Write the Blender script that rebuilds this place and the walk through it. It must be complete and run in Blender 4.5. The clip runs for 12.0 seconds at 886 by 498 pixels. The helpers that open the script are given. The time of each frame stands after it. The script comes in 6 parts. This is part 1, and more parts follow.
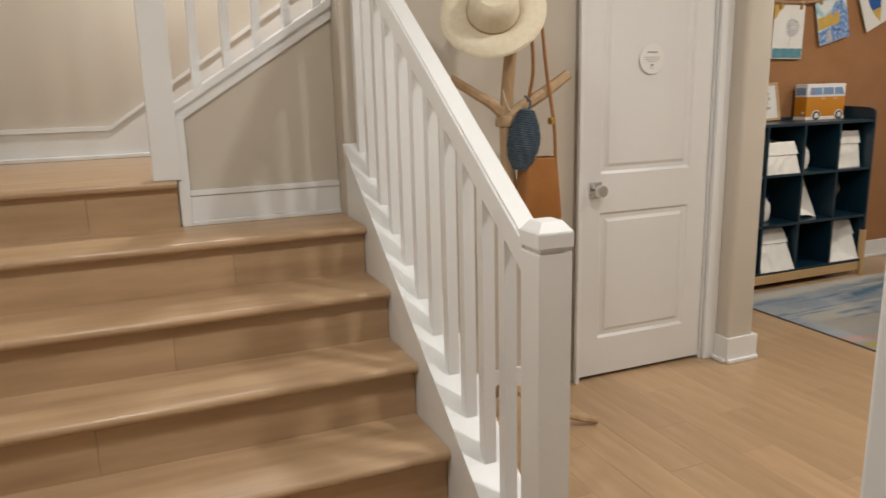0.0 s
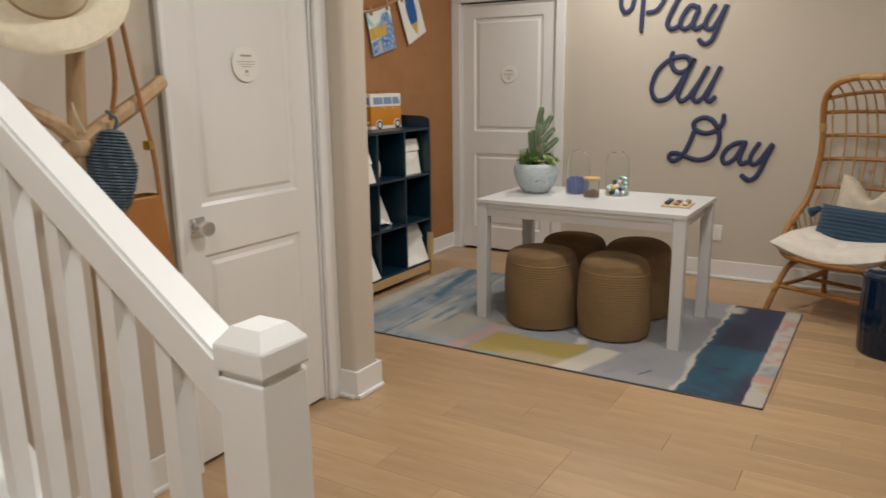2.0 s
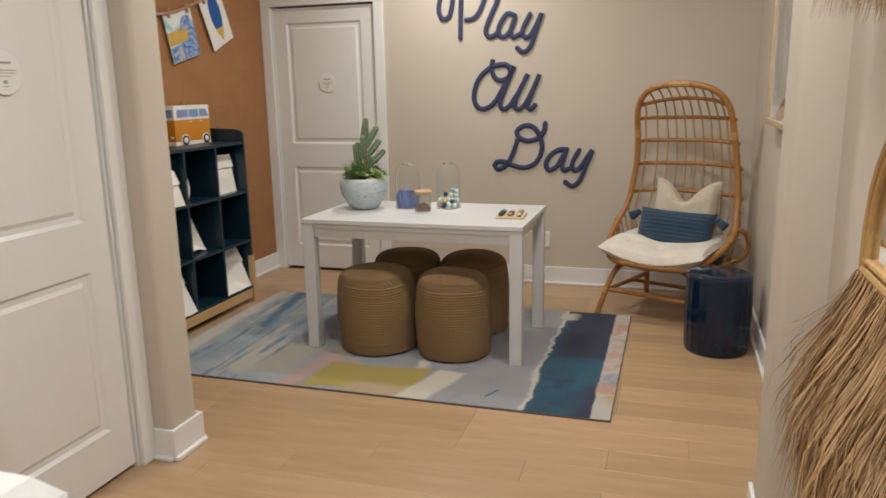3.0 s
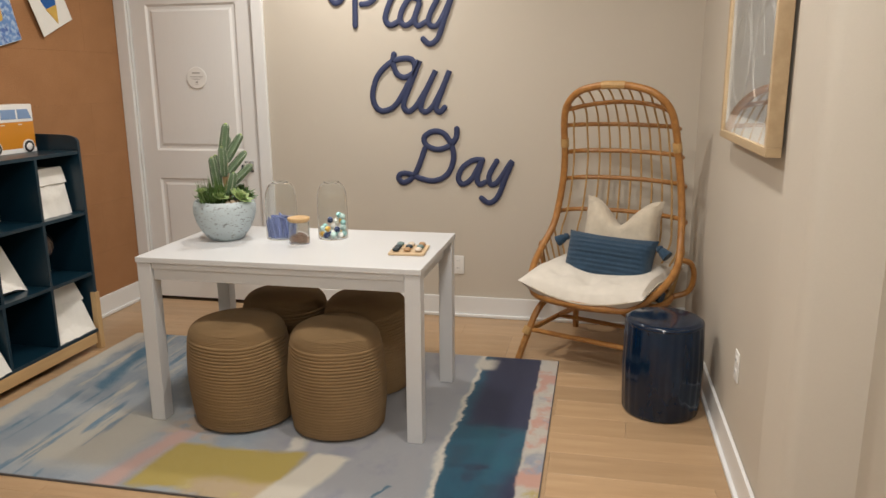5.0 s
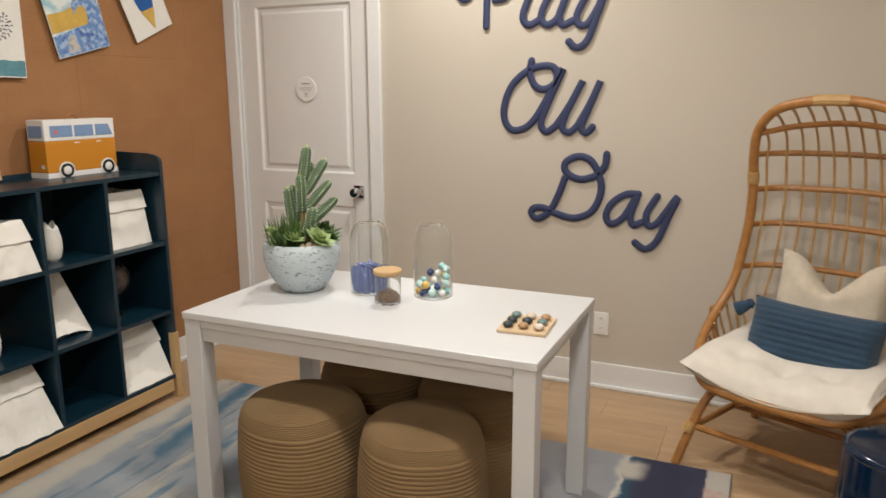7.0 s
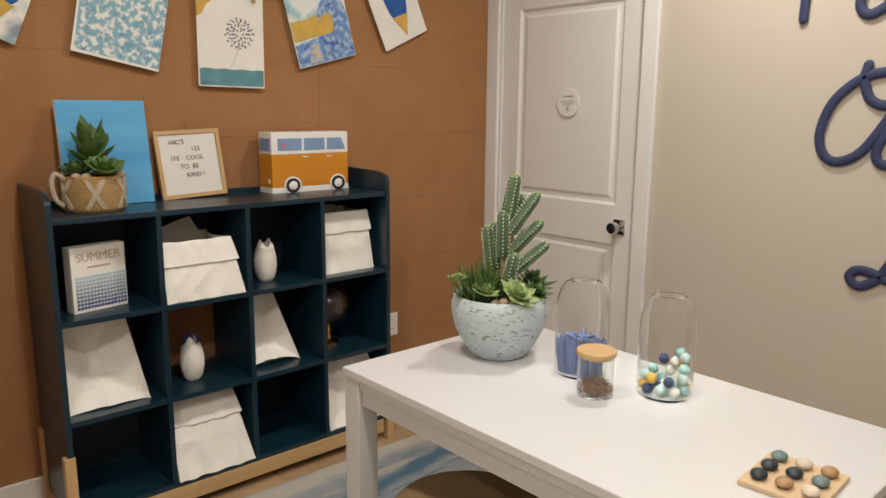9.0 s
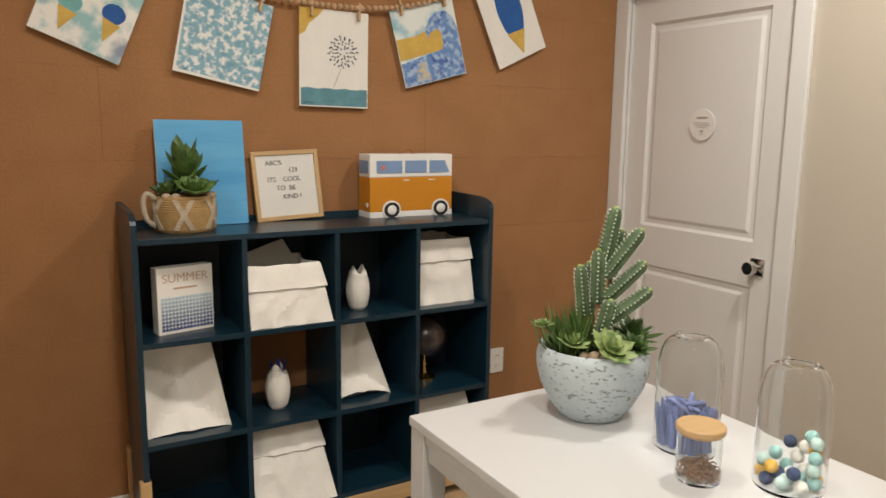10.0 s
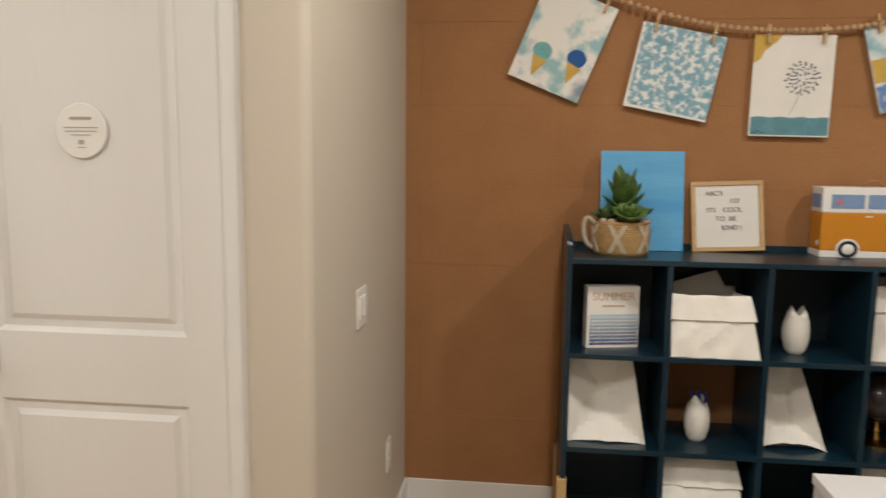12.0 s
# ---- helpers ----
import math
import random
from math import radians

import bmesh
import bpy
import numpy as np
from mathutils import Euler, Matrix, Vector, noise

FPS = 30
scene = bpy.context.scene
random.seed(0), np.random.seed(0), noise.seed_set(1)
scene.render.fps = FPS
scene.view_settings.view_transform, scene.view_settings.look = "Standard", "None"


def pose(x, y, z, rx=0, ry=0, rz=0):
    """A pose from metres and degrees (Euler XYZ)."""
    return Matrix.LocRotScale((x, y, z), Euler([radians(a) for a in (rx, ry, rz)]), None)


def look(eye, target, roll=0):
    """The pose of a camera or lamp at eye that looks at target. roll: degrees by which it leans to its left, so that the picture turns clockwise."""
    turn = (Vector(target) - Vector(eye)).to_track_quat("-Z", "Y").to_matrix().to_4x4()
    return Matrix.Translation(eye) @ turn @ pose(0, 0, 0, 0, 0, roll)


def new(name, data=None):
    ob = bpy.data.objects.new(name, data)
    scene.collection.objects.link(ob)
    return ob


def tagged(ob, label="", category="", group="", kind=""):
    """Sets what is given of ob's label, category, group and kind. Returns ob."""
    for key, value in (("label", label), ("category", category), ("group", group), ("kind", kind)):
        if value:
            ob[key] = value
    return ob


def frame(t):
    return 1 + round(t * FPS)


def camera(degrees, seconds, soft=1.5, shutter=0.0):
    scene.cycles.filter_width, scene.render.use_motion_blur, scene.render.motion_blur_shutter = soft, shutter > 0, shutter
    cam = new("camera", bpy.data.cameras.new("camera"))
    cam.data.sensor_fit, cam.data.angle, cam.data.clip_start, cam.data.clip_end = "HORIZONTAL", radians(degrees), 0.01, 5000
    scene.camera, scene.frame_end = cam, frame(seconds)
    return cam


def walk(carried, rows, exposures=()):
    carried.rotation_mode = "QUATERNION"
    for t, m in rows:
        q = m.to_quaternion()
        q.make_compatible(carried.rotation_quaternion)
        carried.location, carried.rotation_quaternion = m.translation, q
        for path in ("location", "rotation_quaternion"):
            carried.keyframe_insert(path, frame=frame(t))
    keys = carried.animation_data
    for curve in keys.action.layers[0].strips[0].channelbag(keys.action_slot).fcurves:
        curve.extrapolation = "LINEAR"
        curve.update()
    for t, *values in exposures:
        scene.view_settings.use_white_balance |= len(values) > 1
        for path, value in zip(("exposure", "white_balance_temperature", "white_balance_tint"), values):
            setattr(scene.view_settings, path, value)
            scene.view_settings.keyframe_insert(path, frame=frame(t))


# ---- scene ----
cam = camera(62.1, 12.0, shutter=0.25)
PATH = [
    (0, (-0.017, 0.034, 1.398), (0.726, 1.839, 0.962), -1.4),
    (0.5, (0.041, 0.241, 1.404), (1.043, 1.916, 0.968), -1.2),
    (1, (0.062, 0.43, 1.408), (1.33, 1.912, 0.967), -0.8),
    (1.5, (0.073, 0.619, 1.412), (1.568, 1.874, 0.972), -0.7),
    (2, (0.135, 0.727, 1.411), (1.799, 1.745, 0.97), -0.7),
    (2.5, (0.256, 0.822, 1.413), (2.039, 1.618, 0.978), -1.0),
    (3, (0.39, 0.887, 1.419), (2.253, 1.475, 0.991), -1.1),
    (3.5, (0.566, 0.914, 1.427), (2.466, 1.372, 1.003), -1.2),
    (5.5, (1.48, 0.974, 1.454), (3.388, 1.373, 1.006), -0.4),
    (6, (1.673, 1.026, 1.462), (3.56, 1.52, 1.022), -0.4),
    (6.5, (1.899, 1.045, 1.454), (3.748, 1.677, 1.026), -0.2),
    (7, (2.114, 1.064, 1.443), (3.904, 1.855, 1.03), -0.2),
    (7.5, (2.295, 1.121, 1.446), (3.988, 2.109, 1.047), -0.2),
    (7.7, (2.366, 1.143, 1.454), (4.016, 2.202, 1.058), -0.2),
    (9.5, (2.982, 1.211, 1.439), (4.138, 2.805, 1.084), 0.7),
    (10, (3.1, 1.269, 1.445), (4.095, 2.973, 1.119), 0.8),
    (10.5, (3.168, 1.253, 1.47), (3.945, 3.068, 1.15), 0.8),
    (11, (3.256, 1.206, 1.472), (3.756, 3.119, 1.168), 1.0),
    (11.5, (3.314, 1.151, 1.456), (3.438, 3.128, 1.179), 0.5),
    (12, (3.259, 1.141, 1.444), (3.028, 3.111, 1.185), 0.6),
]
walk(cam, [(t, look(eye, target, roll)) for t, eye, target, roll in PATH], [(0.0, -1.08, 6450, 10), (0.5, -1.14, 6450, 10), (1.5, -1.22, 6400, 10), (2.5, -1.08, 6400, 10), (3.0, -1.02, 6380, 10), (3.5, -0.90, 6350, 10), (5.5, -0.79, 6420, 10), (7.5, -0.77, 6400, 10), (9.5, -0.90, 6680, 10), (11.0, -0.80, 6700, 10), (12.0, -0.94, 6650, 10)])

# ---- light ----
CEIL = 2.74
world = bpy.data.worlds.new("world")
scene.world = world
world.use_nodes = True
world.node_tree.nodes["Background"].inputs[0].default_value = (1.0, 0.9, 0.78, 1)
world.node_tree.nodes["Background"].inputs[1].default_value = 0.05
scene.view_settings.exposure = -0.65
# recessed ceiling lights: x, y, watts, diameter
LAMPS = [(4.98, 2.39, 39, 0.16), (3.50, 2.50, 29, 0.16), (3.55, 1.20, 41, 0.16), (1.75, 0.98, 50, 0.13), (-0.22, 1.15, 46, 0.16), (0.3, 3.6, 34, 0.16)]
for lx, ly, watts, size in LAMPS:
    data = bpy.data.lights.new("ceiling_lamp", "AREA")
    data.shape, data.size, data.energy, data.color = "DISK", size, watts, (1.0, 0.945, 0.87) if lx > 2.5 else (1.0, 0.985, 0.95)
    lamp = new("ceiling_lamp", data)
    lamp.matrix_world = pose(lx, ly, CEIL - 0.03)


# ---- materials ----
def material(name, color, rough=0.5, metal=0.0, var=0.08, scale=6.0, bump=0.05, bscale=80.0, second=None, stretch=(1, 1, 1), coat=0.0, sheen=0.0, random=0.0):
    m = bpy.data.materials.new(name)
    m.use_nodes = True
    nt = m.node_tree
    b = nt.nodes["Principled BSDF"]
    b.inputs["Roughness"].default_value, b.inputs["Metallic"].default_value = rough, metal
    b.inputs["Coat Weight"].default_value, b.inputs["Sheen Weight"].default_value = coat, sheen
    tc = nt.nodes.new("ShaderNodeTexCoord")
    mp = nt.nodes.new("ShaderNodeMapping")
    mp.inputs["Scale"].default_value = stretch
    nt.links.new(tc.outputs["Object"], mp.inputs["Vector"])
    n1 = nt.nodes.new("ShaderNodeTexNoise")
    n1.inputs["Scale"].default_value, n1.inputs["Detail"].default_value = scale, 6
    nt.links.new(mp.outputs[0], n1.inputs["Vector"])
    n2 = nt.nodes.new("ShaderNodeTexNoise")
    n2.inputs["Scale"].default_value, n2.inputs["Detail"].default_value = bscale, 4
    nt.links.new(mp.outputs[0], n2.inputs["Vector"])
    ramp = nt.nodes.new("ShaderNodeMapRange")
    ramp.inputs["From Min"].default_value, ramp.inputs["From Max"].default_value = 0.3, 0.7
    nt.links.new(n1.outputs[0], ramp.inputs["Value"])
    mix = nt.nodes.new("ShaderNodeMix")
    mix.data_type = "RGBA"
    dark = second or tuple(c * (1 - var * 2) for c in color)
    mix.inputs[6].default_value, mix.inputs[7].default_value = (*dark, 1), (*color, 1)
    nt.links.new(ramp.outputs[0], mix.inputs[0])
    out = mix.outputs[2]
    fine = nt.nodes.new("ShaderNodeMix")
    fine.data_type, fine.blend_type = "RGBA", "MULTIPLY"
    fine.inputs[0].default_value = min(1.0, var * 2)
    nt.links.new(out, fine.inputs[6])
    nt.links.new(n2.outputs[0], fine.inputs[7])
    bright = nt.nodes.new("ShaderNodeMix")
    bright.data_type, bright.blend_type = "RGBA", "ADD"
    out = fine.outputs[2]
    if random:
        oi = nt.nodes.new("ShaderNodeObjectInfo")
        rr = nt.nodes.new("ShaderNodeMapRange")
        rr.inputs["To Min"].default_value, rr.inputs["To Max"].default_value = 1 - random, 1 + random
        nt.links.new(oi.outputs["Random"], rr.inputs["Value"])
        hv = nt.nodes.new("ShaderNodeHueSaturation")
        nt.links.new(rr.outputs[0], hv.inputs["Value"])
        nt.links.new(out, hv.inputs["Color"])
        out = hv.outputs[0]
    nt.nodes.remove(bright)
    nt.links.new(out, b.inputs["Base Color"])
    if bump:
        bp = nt.nodes.new("ShaderNodeBump")
        bp.inputs["Strength"].default_value, bp.inputs["Distance"].default_value = bump, 0.01
        nt.links.new(n2.outputs[0], bp.inputs["Height"])
        nt.links.new(bp.outputs[0], b.inputs["Normal"])
    return m


def wood(name, color, dark, axis="y", rough=0.42, random=0.0, grain=26.0):
    """Timber whose grain runs along one axis."""
    st = {"x": (0.12, 1, 1), "y": (1, 0.12, 1), "z": (1, 1, 0.12)}[axis]
    m = material(name, color, rough, 0, 0.05, grain, 0.06, grain * 5, dark, st, random=random)
    return m


def glass(name):
    m = bpy.data.materials.new(name)
    m.use_nodes = True
    b = m.node_tree.nodes["Principled BSDF"]
    b.inputs["Base Color"].default_value = (0.97, 0.985, 0.98, 1)
    b.inputs["Roughness"].default_value, b.inputs["IOR"].default_value = 0.01, 1.22
    b.inputs["Coat Weight"].default_value, b.inputs["Coat Roughness"].default_value = 0.3, 0.02
    b.inputs["Transmission Weight"].default_value = 1.0
    return m


WALL = material("greige_wall_paint", (0.56, 0.505, 0.425), 0.75, 0, 0.02, 1.5, 0.05, 220)
TRIM = material("white_trim_paint", (0.775, 0.778, 0.770), 0.38, 0, 0.015, 3, 0.02, 120)
DOORP = material("white_door_paint", (0.765, 0.76, 0.745), 0.42, 0, 0.02, 2, 0.05, 160, stretch=(1, 1, 0.06))
CEILP = material("white_ceiling_paint", (0.80, 0.78, 0.74), 0.85, 0, 0.02, 2, 0.05, 150)
OAK = wood("oak_floor", (0.49, 0.33, 0.19), (0.41, 0.267, 0.147), "y", 0.34, 0.10, 22)
SUB = material("floor_joint", (0.27, 0.172, 0.095), 0.8)
STEP = wood("oak_stair", (0.53, 0.365, 0.22), (0.40, 0.262, 0.148), "x", 0.30, 0.06, 17)
CORK = material("cork_board", (0.405, 0.198, 0.082), 0.9, 0, 0.15, 7, 0.22, 130, (0.365, 0.174, 0.070), random=0.02)
CORKJ = material("cork_joint", (0.21, 0.098, 0.040), 0.95)
WHITE_T = material("white_table_lacquer", (0.605, 0.61, 0.615), 0.33, 0, 0.012, 3, 0.01, 100)
NAVY = material("navy_letter_paint", (0.030, 0.042, 0.110), 0.68, 0, 0.05, 8)
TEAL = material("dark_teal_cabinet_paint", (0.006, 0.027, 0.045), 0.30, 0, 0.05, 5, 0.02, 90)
# cabinet teal at about 0.6: recess shade put into the back panels' colour
TEAL_SHADED = material("shaded_teal_cabinet_back", (0.004, 0.016, 0.027), 0.5, 0, 0.05, 5)
PINE = wood("light_wood", (0.60, 0.40, 0.19), (0.50, 0.32, 0.15), "x", 0.45)
PINEZ = wood("light_wood_upright", (0.60, 0.40, 0.19), (0.50, 0.32, 0.15), "z", 0.45)
RATTAN = material("rattan_cane", (0.47, 0.22, 0.06), 0.38, 0, 0.12, 30, 0.08, 140, (0.34, 0.145, 0.036))
RATTAN_L = material("pale_rattan_cane", (0.56, 0.34, 0.13), 0.42, 0, 0.1, 30, 0.08, 140)
JUTE = material("brown_cotton_rope", (0.262, 0.166, 0.076), 0.95, 0, 0.09, 5, 0.35, 420)
CREAM = material("cream_cotton", (0.74, 0.69, 0.61), 0.95, 0, 0.05, 20, 0.25, 320, sheen=0.2)
LINEN = material("oatmeal_linen", (0.64, 0.56, 0.44), 0.95, 0, 0.07, 30, 0.3, 420, sheen=0.2)
INDIGO = material("slate_blue_knit", (0.027, 0.066, 0.117), 0.95, 0, 0.1, 40, 0.4, 260, sheen=0.15)
GLAZE = material("glossy_navy_glaze", (0.0024, 0.015, 0.042), 0.12, 0, 0.12, 5, 0.0, 20)
CHROME = material("polished_chrome", (0.75, 0.75, 0.76), 0.09, 1, 0.01, 5, 0)
BLACK = material("black_metal", (0.015, 0.015, 0.017), 0.3, 0.3, 0.05, 5)
BRASS = material("polished_brass", (0.75, 0.48, 0.16), 0.2, 1, 0.03, 5, 0)
PAPERW = material("white_washable_paper", (0.84, 0.815, 0.76), 0.75, 0, 0.015, 9, 0.22, 38)
STRAW = material("cream_straw", (0.80, 0.71, 0.54), 0.85, 0, 0.05, 60, 0.35, 420)
LEATHER = material("tan_leather", (0.36, 0.145, 0.035), 0.42, 0, 0.08, 14, 0.1, 240)
DRIFT = material("driftwood", (0.60, 0.42, 0.25), 0.7, 0, 0.12, 22, 0.4, 90, (0.40, 0.26, 0.135), (1, 1, 0.25))
NET = material("grey_blue_knit", (0.105, 0.15, 0.195), 0.95, 0, 0.15, 60, 0.5, 200)
RAFFIA = material("dry_raffia", (0.56, 0.365, 0.19), 0.8, 0, 0.10, 14, 0.1, 90, (0.38, 0.235, 0.11))
nt = RAFFIA.node_tree
geo, mr, hv = nt.nodes.new("ShaderNodeNewGeometry"), nt.nodes.new("ShaderNodeMapRange"), nt.nodes.new("ShaderNodeHueSaturation")
mr.inputs["To Min"].default_value, mr.inputs["To Max"].default_value = 0.65, 1.3
nt.links.new(geo.outputs["Random Per Island"], mr.inputs["Value"])
nt.links.new(mr.outputs[0], hv.inputs["Value"])
base = nt.nodes["Principled BSDF"].inputs["Base Color"]
nt.links.new(base.links[0].from_socket, hv.inputs["Color"])
nt.links.new(hv.outputs[0], base)
GLASS = glass("clear_glass")
MIRROR = material("mirror_silver", (0.93, 0.93, 0.93), 0.01, 1, 0.0, 5, 0)
PLASTIC = material("white_plastic", (0.80, 0.79, 0.76), 0.35, 0, 0.01, 5, 0)
INK = material("grey_print", (0.42, 0.40, 0.38), 0.8)


# ---- shape helpers ----
def part(name, bm, mat, parent, label="", smooth=False):
    """Links a bmesh as one mesh object under a thing or part, or at top level."""
    me = bpy.data.meshes.new(name)
    bmesh.ops.recalc_face_normals(bm, faces=bm.faces)
    bm.to_mesh(me)
    bm.free()
    if smooth:
        me.polygons.foreach_set("use_smooth", [True] * len(me.polygons))
        me.set_sharp_from_angle(angle=radians(40))
    me.materials.append(mat)
    ob = new(name, me)
    ob.parent = parent
    if label:
        ob["label"] = label
    return ob


def thing(name, m, label, category, group="", kind=""):
    """An Empty at the base of a thing, to which its parts are added."""
    ob = new(name)
    ob.matrix_basis = m
    ob.empty_display_size = 0.1
    return tagged(ob, label, category, group, kind)


def add_box(bm, x0, x1, y0, y1, z0, z1, bev=0.0, seg=2):
    made = bmesh.ops.create_cube(bm, size=1, matrix=Matrix.LocRotScale(((x0 + x1) / 2, (y0 + y1) / 2, (z0 + z1) / 2), None, (abs(x1 - x0), abs(y1 - y0), abs(z1 - z0))))
    if bev:
        edges = list({e for v in made["verts"] for e in v.link_edges})
        bmesh.ops.bevel(bm, geom=edges, offset=bev, segments=seg, affect="EDGES", profile=0.6)
    return bm


def box(x0, x1, y0, y1, z0, z1, bev=0.0, seg=2):
    return add_box(bmesh.new(), x0, x1, y0, y1, z0, z1, bev, seg)


def add_prism(bm, outline, axis, a, b):
    """A flat outline of 2D points drawn out along an axis from a to b."""
    def place(p, h):
        return {"x": (h, p[0], p[1]), "y": (p[0], h, p[1]), "z": (p[0], p[1], h)}[axis]
    lo = [bm.verts.new(place(p, a)) for p in outline]
    hi = [bm.verts.new(place(p, b)) for p in outline]
    n = len(outline)
    bm.faces.new(lo)
    bm.faces.new(hi[::-1])
    for i in range(n):
        bm.faces.new((lo[i], lo[(i + 1) % n], hi[(i + 1) % n], hi[i]))
    return bm


def prism(outline, axis, a, b):
    return add_prism(bmesh.new(), outline, axis, a, b)


def add_lathe(bm, profile, seg=32, centre=(0, 0, 0), wobble=None):
    """A profile of (radius, height) turned about the z axis."""
    rings = []
    for r, z in profile:
        if r < 1e-5:
            rings.append([bm.verts.new((centre[0], centre[1], centre[2] + z))])
        else:
            ring = []
            for i in range(seg):
                a = 2 * math.pi * i / seg
                k = wobble(a, z) if wobble else 1.0
                ring.append(bm.verts.new((centre[0] + r * k * math.cos(a), centre[1] + r * k * math.sin(a), centre[2] + z)))
            rings.append(ring)
    for p, q in zip(rings, rings[1:]):
        for i in range(seg):
            j = (i + 1) % seg
            if len(p) == 1 and len(q) > 1:
                bm.faces.new((p[0], q[j], q[i]))
            elif len(q) == 1 and len(p) > 1:
                bm.faces.new((p[i], p[j], q[0]))
            elif len(p) > 1:
                bm.faces.new((p[i], p[j], q[j], q[i]))
    return bm


def lathe(profile, seg=32, centre=(0, 0, 0), wobble=None):
    return add_lathe(bmesh.new(), profile, seg, centre, wobble)


def spline(points, steps=6):
    """Points on a smooth curve through the given ones."""
    pts = [Vector(p) for p in points]
    out = []
    for i in range(len(pts) - 1):
        p0, p1, p2, p3 = pts[max(i - 1, 0)], pts[i], pts[i + 1], pts[min(i + 2, len(pts) - 1)]
        for s in range(steps):
            t = s / steps
            out.append(0.5 * (2 * p1 + (p2 - p0) * t + (2 * p0 - 5 * p1 + 4 * p2 - p3) * t * t + (3 * p1 - p0 - 3 * p2 + p3) * t ** 3))
    out.append(pts[-1])
    return out


def add_tube(bm, points, radius, seg=8, end=None, caps=True):
    """A round rod along points; radius may taper to end."""
    pts = [Vector(p) for p in points]
    n = len(pts)
    rings = []
    up = Vector((0, 0, 1))
    side = None
    for i, p in enumerate(pts):
        d = (pts[min(i + 1, n - 1)] - pts[max(i - 1, 0)]).normalized()
        if side is None:
            side = d.cross(up if abs(d.z) < 0.9 else Vector((1, 0, 0))).normalized()
        else:
            side = (side - d * side.dot(d)).normalized()
        w = d.cross(side)
        r = radius if end is None else radius + (end - radius) * i / (n - 1)
        rings.append([bm.verts.new(p + (side * math.cos(2 * math.pi * k / seg) + w * math.sin(2 * math.pi * k / seg)) * r) for k in range(seg)])
    for a, b in zip(rings, rings[1:]):
        for k in range(seg):
            bm.faces.new((a[k], a[(k + 1) % seg], b[(k + 1) % seg], b[k]))
    if caps:
        bm.faces.new(rings[0][::-1])
        bm.faces.new(rings[-1])
    return bm


def tube(points, radius, seg=8, end=None):
    return add_tube(bmesh.new(), points, radius, seg, end)


def add_ball(bm, c, r, u=10, v=8, squash=(1, 1, 1)):
    bmesh.ops.create_uvsphere(bm, u_segments=u, v_segments=v, radius=r, matrix=Matrix.LocRotScale(c, None, squash))
    return bm


def text_bm(words, size, depth=0.001):
    """Words in the built-in font as a mesh in the x, z plane, facing -y, centred."""
    cu = bpy.data.curves.new("words", "FONT")
    cu.body, cu.size, cu.extrude, cu.align_x, cu.align_y = words, size, depth, "CENTER", "CENTER"
    ob = new("words", cu)
    me = bpy.data.meshes.new_from_object(ob.evaluated_get(bpy.context.evaluated_depsgraph_get()))
    bm = bmesh.new()
    bm.from_mesh(me)
    bpy.data.objects.remove(ob)
    bpy.data.curves.remove(cu)
    bpy.data.meshes.remove(me)
    bmesh.ops.rotate(bm, verts=bm.verts, cent=(0, 0, 0), matrix=Matrix.Rotation(radians(90), 3, "X"))
    return bm


def moved(bm, m):
    bm.transform(m)
    return bm


def structure(name, bm, mat, label, category, smooth=False):
    return tagged(part(name, bm, mat, None, "", smooth), label, category, "", "structure")


# ---- the shell ----
BACK, CORKY, RIGHT, HALL = 5.615, 3.966, 0.40, 2.845
HALLR, KNEE = 0.462, 2.955     # hall face of the south wall; knee wall above the landing
ROOMX = 2.78     # room face of the wall between hall and room
structure("floor", box(-1.3, 5.8, -1.7, 4.4, -0.12, -0.012), SUB, "dark joints under the oak plank floor", "floor")
structure("ceiling", box(-1.3, 5.8, -1.7, 4.4, CEIL, CEIL + 0.12), CEILP, "plain white painted ceiling", "ceiling")

bm = box(BACK, BACK + 0.12, RIGHT - 0.12, 3.02, 0, CEIL)
add_box(bm, BACK, BACK + 0.12, 3.895, 4.2, 0, CEIL)
add_box(bm, BACK, BACK + 0.12, 3.02, 3.895, 2.05, CEIL)
structure("wall_east", bm, WALL, "greige painted wall behind the letters", "wall")
structure("wall_north", box(2.60, BACK, CORKY + 0.012, CORKY + 0.13, 0, CEIL), WALL, "plain wall behind the cork boards", "wall")
structure("wall_south_hall", box(0.61, 2.60, RIGHT, HALLR, 0, CEIL), WALL, "greige painted hall wall with fringed mirrors", "wall")
structure("wall_south", box(0.52, BACK, RIGHT - 0.14, RIGHT, 0, CEIL), WALL, "greige painted wall with a framed picture", "wall")


def rounded_block(x0, x1, y0, y1, r, corners):
    """A plan outline whose named corners are rounded."""
    out = []
    for cx, cy, a0, key in ((x1, y1, 0, "ne"), (x0, y1, 90, "nw"), (x0, y0, 180, "sw"), (x1, y0, 270, "se")):
        if key in corners:
            ox, oy = cx - math.copysign(r, math.cos(radians(a0 + 45))), cy - math.copysign(r, math.sin(radians(a0 + 45)))
            out += [(ox + r * math.cos(radians(a0 + 15 * k)), oy + r * math.sin(radians(a0 + 15 * k))) for k in range(7)]
        else:
            out.append((cx, cy))
    return out


